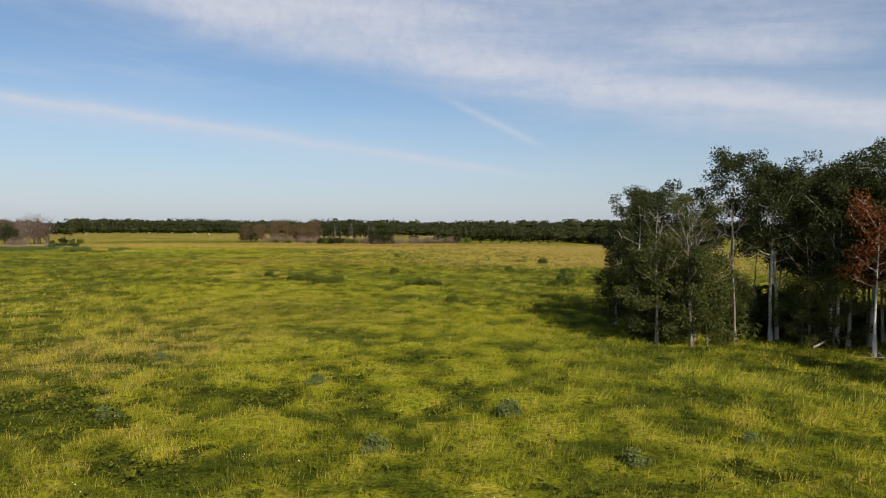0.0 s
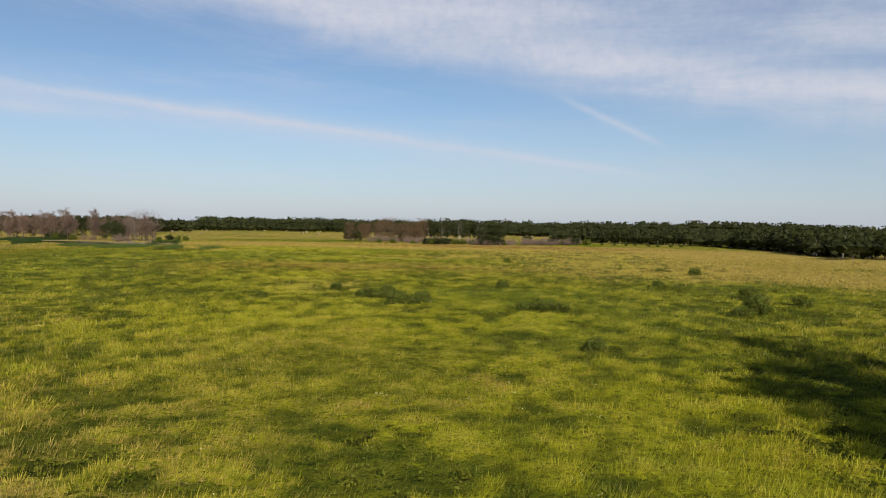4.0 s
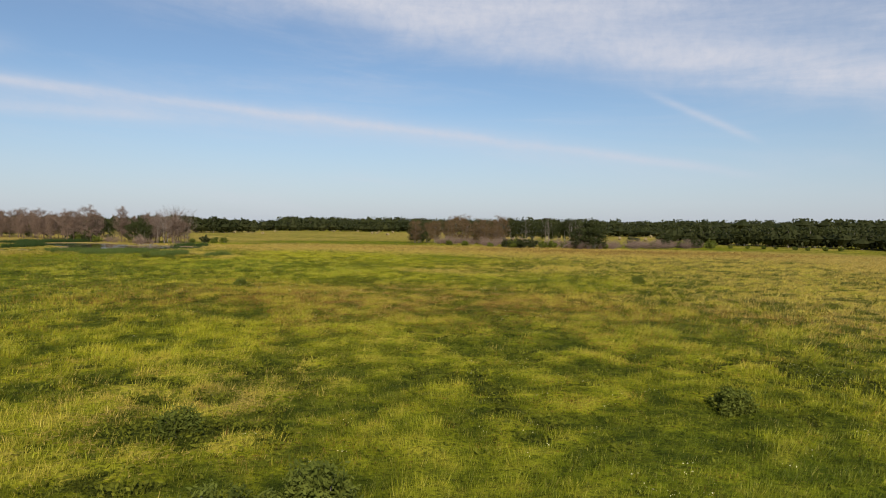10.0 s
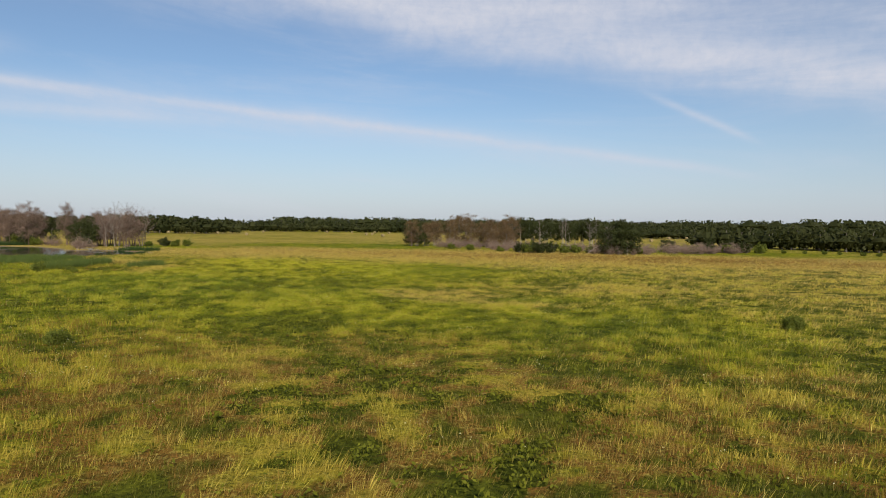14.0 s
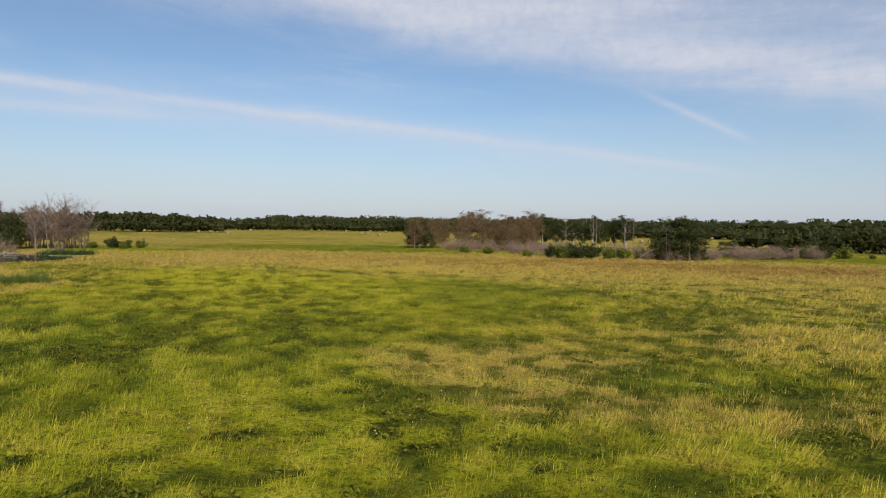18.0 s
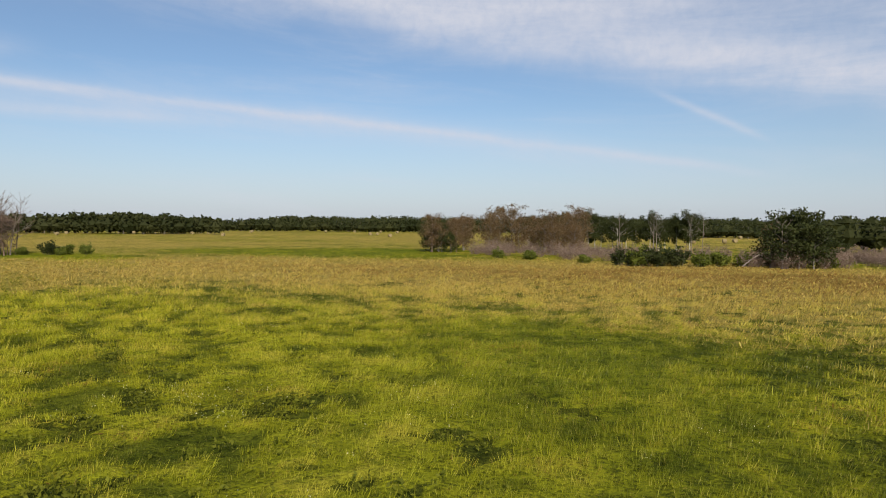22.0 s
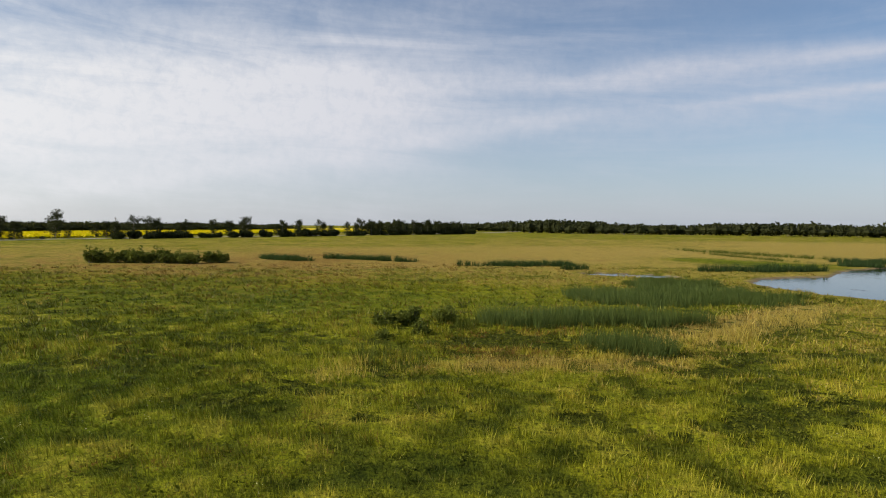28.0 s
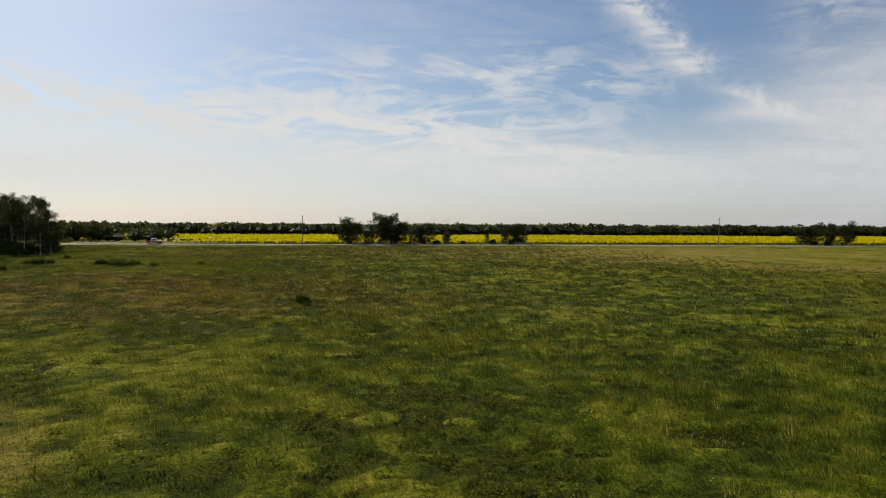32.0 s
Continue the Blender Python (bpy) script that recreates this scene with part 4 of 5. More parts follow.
# bushes --------------------------------------------------------------------
def bush(name, label, group, mat, seed, wide, tall, stems=14, leaf=0.10, each=46, clump=0.22, wood=None):
    r = np.random.default_rng(seed)
    ob = tagged(empty(name), label, "bush", group)
    h, tips = Heap(), []
    for n in range(stems):
        ang, out = r.uniform(0, 6.28), math.sqrt(r.random())
        base = np.array([math.cos(ang), math.sin(ang), 0]) * wide * 0.22 * out
        top = np.array([math.cos(ang) * wide * 0.5 * out, math.sin(ang) * wide * 0.5 * out, tall * (1 - 0.45 * out ** 2) * r.uniform(0.55, 1.35)])
        mid = base * 0.5 + top * 0.5 + np.array([0, 0, tall * 0.08])
        h.add(*tube(np.stack([base - (0, 0, 0.05), mid, top]), np.array([0.02, 0.014, 0.005]) * max(1, tall / 1.6), 4))
        for f in (0.35, 0.6, 0.85, 1.0):
            tips.append(mid + (top - mid) * (f * 2 - 1) if f > 0.5 else base + (mid - base) * f * 2)
    part("branchwork", h.mesh("branchwork", wood or M_BARK), ob)
    if each:
        part("foliage", mesh_of("foliage", *leaves(r, np.array(tips), clump, each, leaf, 0.8, 2.8), mat), ob)
    return ob


WILLOWS = "willow bushes on the pasture"
willow = [bush("willow_bush", "low grey-green willow bush in the grass", WILLOWS, M_WILLOW, 200 + i, w, h, 20, 0.055, 60, 0.17) for i, (w, h) in enumerate(((2.4, 1.1), (2.6, 0.9), (1.5, 0.85)))]
for i, x, y, s in ((0, -20.6, 97.2, 0.75), (1, -19.2, 96.4, 0.7), (2, -19.4, 99.2, 0.9), (2, -21.6, 96.6, 0.7), (2, -18.2, 97.6, 0.7), (0, -16.4, 93.4, 0.75), (1, -15.4, 92.4, 0.7), (2, -16.8, 91.8, 0.9), (2, -14.6, 94.4, 0.9), (2, -17.4, 92.6, 0.6),
                   (1, -3.0, 90.4, 0.8), (0, -1.4, 90.8, 0.7), (2, -4.4, 90.0, 0.7),
                   (2, 17.2, 95.6, 1.2), (2, 19.6, 107.5, 1.1), (0, 24.0, 104.0, 0.7), (2, 15.0, 92.5, 0.8), (2, -26.5, 103.0, 0.7), (2, -31.5, 94.0, 0.6), (2, -8.0, 112.0, 0.7),
                   (2, 11.5, 118.0, 0.8), (2, 1.0, 72.0, 0.7), (2, -56.0, 152.0, 0.7), (2, 22.0, 150.0, 1.0), (2, -12.0, 176.0, 0.8)):
    place(willow[i], x, y, pick.uniform(0, 360), s * 1.35)
sage = bush("sage_bush", "small silvery sage bush in the grass", "sage bushes", M_SAGE, 230, 0.9, 0.55, 12, 0.05, 40, 0.12)
for x, y in ((11.2, 24.2), (6.3, 21.9), (2.6, 27.5), (-6.0, 31.5), (-13.0, 26.0), (-16.0, 38.0), (-2.2, 22.4)):
    place(sage, x, y, pick.uniform(0, 360), pick.uniform(0.7, 1.15))
undergrowth = bush("undergrowth_bush", "leafy green undergrowth below the aspens", GROVE, M_LEAF, 236, 3.0, 1.7, 18, 0.2, 12, 0.3)
for n in range(46):
    f = (n % 23) / 22
    place(undergrowth, 14.5 + 34 * f + pick.uniform(-1, 3), 49 - 9 * f + pick.uniform(0, 8) + (n > 22) * 9, pick.uniform(0, 360), pick.uniform(0.45, 0.9))
for n in range(26):      # the shady thicket behind the front row
    place(undergrowth, 18 + 12 * (n % 13) / 12 + pick.uniform(-0.8, 0.8), 52 + 5 * (n // 13) + pick.uniform(-1.5, 1.5), pick.uniform(0, 360), pick.uniform(1.0, 1.5))
shrub = [bush("willow_shrub", "tall dark willow shrub beside the marsh", "marsh shrubs", M_LEAF_DARK if i == 2 else M_WILLOW, 240 + i, w, h, 22, 0.22, 11, 0.33) for i, (w, h) in enumerate(((3.6, 2.4), (3.2, 2.0), (4.2, 2.8)))]
for i, x, y, s in ((1, -110.6, 201.4, 0.6), (0, -109.0, 200.0, 0.45), (1, -112.8, 203.6, 0.55), (0, -106.6, 203.4, 0.36), (1, -104.0, 201.6, 0.3)):
    place(shrub[i], x, y, pick.uniform(0, 360), s)
for n in range(13):      # the hedge-like row on the far meadow
    f = n / 12
    place(shrub[n % 2], -166.5 - 8.5 * f + pick.uniform(-1.5, 1.5), 124.0 + 20 * f, pick.uniform(0, 360), pick.uniform(0.7, 1.0))
for n in range(8):
    place(shrub[1], 20 + 34 * n / 7 + pick.uniform(-1, 1), 352 - 8 * n / 7, pick.uniform(0, 360), pick.uniform(0.4, 0.6))


# marsh and pond ---------------------------------------------------------
def reed_bed(name, label, mat, shapes, density, tall, wide, lean=0.18, feather=3.0):
    """Upright reed blades in ovals (x, y, half length, half width, turn)."""
    xs, ys = [], []
    for cx, cy, a, b, turn in shapes:
        n = int(density * math.pi * a * b)
        u, v = rng.uniform(-1, 1, n), rng.uniform(-1, 1, n)
        keep = rng.random(n) < (1.05 + 0.55 * waves(u * a + cx, v * b + cy, 2.2, 51) + 0.3 * waves(u * a + cx, v * b + cy, 0.8, 53) - u * u - v * v) * feather
        c, s = math.cos(radians(turn)), math.sin(radians(turn))
        xs.append(cx + u[keep] * a * c - v[keep] * b * s)
        ys.append(cy + u[keep] * a * s + v[keep] * b * c)
    x, y = np.concatenate(xs), np.concatenate(ys)
    me = blades(x, y, 7, lambda x, y: tall * (1 + 0.18 * waves(x, y, 3.5, 52)), lambda x, y: wide + 0 * x, lean, 0.25, name, mat, wind=(0.06, -0.02), with_masks=False)
    tagged(new(name, me), label, "reeds", kind="stuff")


reed_bed("cattail_bed", "dense stand of tall green cattails in the marsh", M_REED,
         ((-104.5, 216.3, 3.6, 2.3, 62), (-116.0, 214.6, 9.0, 3.2, 107)), 24.0, 1.2, 0.036, 0.3)
reed_bed("low_cattail_bed", "shorter green cattails between the marsh and the pond", M_REED,
         ((-136, 222, 11, 8.0, 107), (-152, 223, 6, 6, 0), (-140, 234.5, 1.8, 1.0, 80)), 15.0, 0.85, 0.05, 0.3)
reed_bed("pond_reeds", "dark green reeds along the pond's far bank", M_REED_DARK,
         ((-186, 240, 11.5, 2.8, 110), (-187, 198.5, 11, 2.6, 104), (-180, 210, 3, 1.5, 100), (-208, 262, 4, 4, 60), (-217, 277, 18, 4.5, 61), (-190, 150, 9, 2.2, 62), (-196, 166, 12, 2.0, 75), (-152, 271, 7, 2.0, 10), (-140, 258, 3.0, 0.8, 80), (-140.5, 246, 2.5, 0.7, 80)), 8.0, 1.15, 0.085, 0.3)
reed_bed("marsh_sedge", "coarse olive sedge round the boggy hollow", M_WILLOW,
         ((-98, 204, 2.6, 1.8, 50), (-263, 250, 36, 2.6, 27), (-240, 246, 22, 1.6, 20), (-112, 205, 3, 1.6, 60)), 3.0, 0.95, 0.05, 0.3)
reed_bed("straw_fringe", "fringe of straw-coloured tall grass at the marsh", M_TANGRASS,
         ((-98, 212, 7, 1.1, 113), (-111, 223.5, 6, 2.2, 150), (-122, 230, 8, 2.4, 150), (-94, 203, 3, 2, 10)), 9.0, 0.62, 0.03, 0.45, 0.7)
bed = tagged(empty("bank_stones"), "grey field stones on the pond bank", "stones", kind="stuff")
stone_bm = bmesh.new()
for n in range(16):
    bmesh.ops.create_icosphere(stone_bm, subdivisions=1, radius=pick.uniform(0.12, 0.32),
                               matrix=pose(-166 + pick.gauss(0, 3.0), 270 + pick.gauss(0, 0.8), float(land(-166, 270)) + 0.08, pick.uniform(0, 180), pick.uniform(0, 180), 0))
part("stones", bm_mesh("stones", stone_bm, M_STONE), bed)

# the dead trees by the pond
DEADS = "bare trees by the pond"
snags = [tree("bare_tree", "bare many-branched dead tree by the pond", DEADS, M_DEAD if i == 1 else M_SNAG, None, 300 + i,
              tall=h, crown_from=0.22, reach=2.3, limbs=22, trunk_r=0.13, leaf_each=0, leaf=0, clump=0, twigs=8, bend=0.8) for i, h in enumerate((12.6, 11.2, 11.8))]
twiggy = [tree("half_dead_tree", "thin tree with sparse pinkish-brown twigs", DEADS, M_SNAG, M_SNAG, 310 + i,
               tall=h, crown_from=0.2, reach=1.5, limbs=16, trunk_r=0.09, leaf_each=20, leaf=0.075, clump=0.48, twigs=4, leaf_long=10.0) for i, h in enumerate((9.6, 8.8, 7.8))]
pondtree = [tree("pond_side_tree", "leafy dark green small tree by the pond", DEADS, M_BARK, M_LEAF_DARK, 320 + i,
                 tall=h, crown_from=0.1, reach=2.0, limbs=16, trunk_r=0.1, leaf_each=28, leaf=0.25, clump=0.55) for i, h in enumerate((6.2, 5.4))]
for i, x, y, s in ((0, -177.0, 296.5, 1.05), (1, -179.5, 293.0, 1.0), (2, -174.0, 297.5, 1.05), (1, -181.5, 297.0, 1.05), (0, -183.0, 292.0, 0.9), (2, -178.6, 300.5, 1.0), (0, -175.5, 301.5, 0.95),
                   (1, -176.2, 294.0, 0.95), (2, -180.5, 299.0, 1.05), (0, -177.5, 298.5, 1.0), (1, -174.8, 299.5, 0.9), (2, -184.0, 295.0, 0.95), (0, -180.8, 295.0, 1.05), (2, -186.5, 303.0, 0.9),
                   (1, -185.0, 299.5, 1.0), (2, -182.2, 302.5, 0.95), (0, -188.0, 295.5, 0.9), (1, -179.0, 289.0, 0.85)):
    place(snags[i], x, y, pick.uniform(0, 360), s, (pick.uniform(-4, 4), pick.uniform(-4, 4)))
for x, y, s in ((-184.0, 286.5, 1.15), (-186.5, 290.0, 1.1), (-181.0, 284.5, 0.9), (-190.0, 289.0, 1.0)):
    place(pondtree[pick.randrange(2)], x, y, pick.uniform(0, 360), s)
for n in range(16):      # brown twigs among the bare trees
    place(twiggy[n % 3], -182 + pick.uniform(-8, 8), 297 + pick.uniform(-8, 6), pick.uniform(0, 360), pick.uniform(0.7, 1.05))
for n in range(64):      # the pinkish thin wood behind the pond
    f = n / 63
    place(twiggy[n % 3], -205 - 120 * f + pick.uniform(-7, 7), 292 + 52 * f + pick.uniform(-6, 6), pick.uniform(0, 360), pick.uniform(0.95, 1.35))
for n in range(46):
    f = n / 45
    place(twiggy[n % 3], -325 - 150 * f + pick.uniform(-7, 7), 344 + 50 * f + pick.uniform(-6, 6), pick.uniform(0, 360), pick.uniform(0.9, 1.2))
for n in range(18):
    place(twiggy[n % 3], -198 + pick.uniform(-9, 9), 303 + pick.uniform(-6, 6), pick.uniform(0, 360), pick.uniform(0.85, 1.15))
for n in range(14):
    f = n / 13
    place(pondtree[n % 2], -212 - 112 * f + pick.uniform(-5, 5), 300 + 50 * f + pick.uniform(-3, 6), pick.uniform(0, 360), pick.uniform(0.9, 1.25))
for i, x, y, s in ((2, -171.0, 305.0, 0.9), (1, -168.0, 307.0, 0.9), (0, -165.5, 309.5, 0.8), (1, -173.5, 301.0, 0.7), (2, -211.0, 290.0, 1.2), (0, -216.0, 292.0, 1.2), (2, -222.0, 296.0, 1.3), (0, -206.0, 289.0, 0.9), (1, -166.0, 303.0, 0.6)):
    place(shrub[i], x, y, pick.uniform(0, 360), s)
twig_bush = bush("grey_brush", "dense leafless pinkish-grey brush", "grey brush", M_TWIG, 330, 3.2, 2.2, 26, 0.09, 5, 0.26, M_TWIG)
for x, y, s in ((-171.0, 271.5, 1.3), (-173.0, 273.0, 1.4), (-169.5, 273.5, 1.0), (-175.5, 274.5, 1.2), (-166.0, 283.0, 0.6), (-196.0, 287.0, 1.2), (-201.0, 289.0, 1.2)):
    place(twig_bush, x, y, pick.uniform(0, 360), s)
log(-160.0, 279.0, 6.0, 200, 0.12, 0.02)

# the clump in the middle distance: brown and green trees, with brush before them
CLUMP = "tree clump in the meadow"
browns = [tree("browning_tree", "bushy tree with browning leaves and bare tips", CLUMP, M_BARK if i else M_TWIG, M_LEAF_BROWN, 340 + i,
               tall=h, crown_from=0.2, reach=2.2, limbs=18, trunk_r=0.12, leaf_each=34, leaf=0.15, clump=0.62, twigs=5, leaf_long=2.8) for i, h in enumerate((8.4, 7.4, 9.0))]
greens = [tree("meadow_tree", "dark green poplar with pale trunk", CLUMP, M_BIRCH, M_LEAF_DARK, 350 + i,
               tall=h, crown_from=0.35, reach=2.4, limbs=15, trunk_r=0.14, leaf_each=75, leaf=0.26, clump=0.70, twigs=1) for i, h in enumerate((10.0, 9.0, 11.0))]
for n in range(30):
    place(browns[n % 3], -104 + 36 * pick.random() ** 1.25, 350 + 22 * pick.random(), pick.uniform(0, 360), pick.uniform(0.55, 1.18))
for x, y, s in ((-106.0, 359.0, 0.62), (-104.5, 356.5, 0.6), (-103.5, 361.0, 0.8), (-105.0, 363.5, 0.85), (-101.0, 354.5, 0.55), (-98.0, 352.5, 0.5)):
    place(pondtree[0], x, y, pick.uniform(0, 360), s * 1.3)
for n in range(24):
    f = n / 23
    place(greens[n % 3], -82 + 42 * f + pick.uniform(-2, 2), 378 + 10 * f + pick.uniform(-5, 7), pick.uniform(0, 360), pick.uniform(0.62, 0.86))
for n in range(10):
    place(bare[n % 2], -96 + 58 * pick.random(), 366 + 16 * pick.random(), pick.uniform(0, 360), pick.uniform(0.9, 1.1))
for n in range(150):     # the sea of grey brush
    f = pick.random()
    x = -94 + 104 * f
    front = 340 - 27 * math.sin(min(1, f * 1.35) * 1.57) + max(0, f - 0.62) * 75
    place(twig_bush, x, front + pick.random() ** 1.3 * (46 - 20 * f), pick.uniform(0, 360), pick.uniform(0.8, 1.35))
for i, x, y, s in ((2, -56.0, 313.0, 1.0), (0, -53.5, 312.6, 1.1), (2, -51.0, 312.5, 1.1), (2, -47.5, 313.5, 1.0), (0, -44.0, 313.0, 0.9), (1, -41.0, 314.5, 1.0), (0, -37.0, 316.0, 0.8), (1, -74.0, 324.5, 0.8), (0, -81.0, 328.0, 0.7),
                   (1, -63.0, 317.0, 0.7), (1, -24.0, 318.5, 0.9), (0, -8.0, 330.0, 0.8), (2, -4.0, 336.0, 0.9), (1, 2.0, 341.0, 1.1), (2, 7.0, 346.0, 1.2), (0, 12.0, 349.0, 1.1)):
    place(shrub[i], x, y, pick.uniform(0, 360), s)
for x, y, s in ((-33.0, 316.0, 0.92), (-31.0, 314.5, 0.8), (-29.0, 315.0, 0.95), (-26.8, 315.5, 0.85), (-30.5, 318.5, 1.05), (-27.6, 318.8, 1.0), (-24.8, 317.0, 0.7)):
    place(pick.choice(pondtree), x, y, pick.uniform(0, 360), s * 1.15)
place(bare[1], -31.6, 314.0, 40, 0.85, (0, 0))
place(greens[0], -28.5, 317.5, 90, 0.85)
place(browns[1], -32.4, 317.5, 10, 0.8)
log(-37.5, 314.0, 6.5, 20, 0.10, 0.35, "leaning bare white trunk against a bush")
for x, y, s in ((-13.5, 352.0, 0.55), (-16.0, 350.0, 0.6), (-2.0, 352.0, 0.7), (4.0, 352.5, 0.6)):
    place(pondtree[1], x, y, pick.uniform(0, 360), s)


# woods farther off ------------------------------------------------------
def far_wood(name, label, line, deep, gap, tall, mat=M_FAR, trunks=M_DEAD, seed=1, wild=0.25, pale=0.5):
    """A belt of many trees along a line of points: leafy crowns of loose clumps on thin trunks."""
    r = np.random.default_rng(seed)
    line = np.array(line, float)
    ln = np.hypot(*np.diff(line, axis=0).T)
    total = ln.sum()
    n = int(total * deep / (gap * gap))
    s = r.uniform(0, total, n)
    cut = np.r_[0, np.cumsum(ln)]
    x, y = np.interp(s, cut, line[:, 0]), np.interp(s, cut, line[:, 1])
    x, y = x + r.uniform(-0.5, 0.5, n) * deep, y + r.uniform(-0.5, 0.5, n) * deep
    h = tall * (1 + wild * (waves(s, s * 0, 45, seed) + 0.7 * waves(s, s * 0, 14, seed + 1)) * 0.8) * r.uniform(0.68, 1.10, n)
    g = land(x, y)
    each = 46
    idx = np.repeat(np.arange(n), each)
    d = r.normal(0, 1, (n * each, 3))
    d /= np.linalg.norm(d, axis=1)[:, None]
    d *= r.uniform(0.55, 1.0, n * each)[:, None]
    wide = gap * np.repeat(r.uniform(0.85, 1.5, n), each)
    c = np.stack([x[idx] + d[:, 0] * wide, y[idx] + d[:, 1] * wide, g[idx] + h[idx] * (0.55 + 0.43 * np.sign(d[:, 2]) * np.abs(d[:, 2]) ** 0.6)], 1)
    a = r.normal(0, 1, (len(c), 3))
    a /= np.linalg.norm(a, axis=1)[:, None]
    b = np.cross(a, r.normal(0, 1, (len(c), 3)))
    b /= np.linalg.norm(b, axis=1)[:, None] + 1e-9
    sz = (h[idx] * 0.092 * r.uniform(0.6, 1.4, len(c)))[:, None]
    v = np.stack([c - a * sz, c + b * sz * 0.8, c + a * sz, c - b * sz * 0.8], 1).reshape(-1, 3)
    ob = tagged(empty(name), label, "woods", kind="stuff")
    # the shaded inside of each crown
    oct_v = np.array([(1, 0, 0), (0, 1, 0), (-1, 0, 0), (0, -1, 0), (0, 0, 1), (0, 0, -1)], float)
    oct_f = np.array([(0, 1, 4), (1, 2, 4), (2, 3, 4), (3, 0, 4), (1, 0, 5), (2, 1, 5), (3, 2, 5), (0, 3, 5)])
    size = np.column_stack([np.full(n, gap * 0.95), np.full(n, gap * 0.95), h * 0.40]) * r.uniform(0.8, 1.15, (n, 1))
    iv = (np.column_stack([x, y, g + h * 0.48])[:, None] + oct_v[None] * size[:, None] * r.uniform(0.8, 1.2, (n, 6, 1))).reshape(-1, 3)
    part("inner_foliage", mesh_of("inner_foliage", iv, (np.arange(n)[:, None, None] * 6 + oct_f[None]).reshape(-1, 3), mat), ob)
    part("foliage", mesh_of("foliage", v, np.arange(len(v)).reshape(-1, 4), mat), ob)
    hp = Heap()
    for i in np.nonzero(r.random(n) < pale)[0]:
        p = np.array([[x[i], y[i], g[i] - 0.2], [x[i] + r.normal(0, 0.3), y[i], g[i] + h[i] * 0.45], [x[i] + r.normal(0, 0.5), y[i] + r.normal(0, 0.5), g[i] + h[i] * 0.9]])
        hp.add(*tube(p, np.array([0.22, 0.16, 0.05]), 4))
    if hp.n:
        part("trunks", hp.mesh("trunks", trunks), ob)


far_wood("aspen_belt", "dark green belt of aspens beyond the hayfield", ((-620, 600), (-470, 650), (-330, 728), (-180, 770), (40, 800)), 34, 4.2, 9.8, seed=11)
far_wood("nearer_wood", "wood of dark green trees ending in the meadow", ((-470, 470), (-400, 512), (-345, 532), (-300, 534)), 26, 3.8, 11.2, M_FAR, seed=12)
far_wood("eastern_wood", "dark green wood with grey bare trunks", ((86, 240), (92, 300), (78, 366), (40, 398), (6, 420)), 20, 3.4, 7.6, M_FAR, seed=13, pale=0.9, wild=0.2)
far_wood("back_wood", "wooded skyline beyond the brush", ((-40, 640), (60, 600), (160, 560), (280, 480), (330, 330)), 40, 4.8, 7.8, seed=14, wild=0.25)
far_wood("western_wood", "dark skyline of woods in the west", ((-560, 500), (-660, 420), (-700, 330), (-700, 250), (-730, 190), (-790, 120)), 30, 4.6, 11.5, seed=16)
far_wood("distant_hills_wood", "far hazy wooded rise", ((-900, 1700), (0, 1900), (700, 1700)), 120, 20, 24, seed=17, pale=0)
far_wood("southern_wood", "low dark wood beyond the yellow field", ((320, -180), (120, -186), (-80, -190), (-300, -192), (-520, -190), (-760, -150)), 26, 4.2, 7.7, seed=18, wild=0.12, pale=0.0)
far_wood("southwest_wood", "far dark wood in the southwest", ((-820, -60), (-900, 60), (-980, 200)), 40, 5.5, 11, seed=19, pale=0.1)
far_wood("corner_wood", "bushy green trees behind the road", ((28, -62), (52, -68), (84, -74), (120, -60)), 12, 3.4, 7.2, M_LEAF, seed=20, wild=0.5, pale=0.2)

# hayfield: round bales ----------------------------------------------------
def hay_bale():
    k = 28
    h = Heap()
    prof = [(-0.62, 0.0), (-0.62, 0.30), (-0.60, 0.55), (-0.63, 0.72), (-0.55, 0.78), (-0.2, 0.79), (0.2, 0.785), (0.55, 0.78), (0.63, 0.72), (0.60, 0.55), (0.62, 0.30), (0.62, 0.0)]
    a = np.linspace(0, 2 * math.pi, k, endpoint=False)
    v = np.array([[p, r * (1 + 0.015 * math.sin(5 * t)) * math.cos(t), 0.76 + r * (0.97 if math.sin(t) > 0 else 0.96) * math.sin(t)] for p, r in prof for t in a])
    i, j = np.meshgrid(np.arange(len(prof) - 1), np.arange(k), indexing="ij")
    f = np.stack([i * k + j, i * k + (j + 1) % k, (i + 1) * k + (j + 1) % k, (i + 1) * k + j], -1).reshape(-1, 4)
    return mesh_of("hay_bale", v, f, M_HAY, True)


bale_mesh = hay_bale()
for n in range(34):
    f = (n + pick.random()) / 34
    x, y = -430 + 470 * f, 640 + 110 * f - 190 * pick.random() ** 1.5
    ob = tagged(new("hay_bale", bale_mesh), "round straw-coloured hay bale on mown grass", "hay bale", "bales on the hayfield")
    ob.matrix_basis = pose(x, y, float(land(x, y)) - 0.02, 0, 0, pick.uniform(0, 180)) @ Matrix.Scale(1.15, 4)
for x, y in ((-36, 470), (-24, 480), (-10, 468), (4, 476), (16, 462), (30, 470), (-18, 500), (22, 492)):
    ob = tagged(new("hay_bale", bale_mesh), "round straw-coloured hay bale on mown grass", "hay bale", "bales on the hayfield")
    ob.matrix_basis = pose(x, y, float(land(x, y)) - 0.02, 0, 0, pick.uniform(0, 180)) @ Matrix.Scale(1.15, 4)


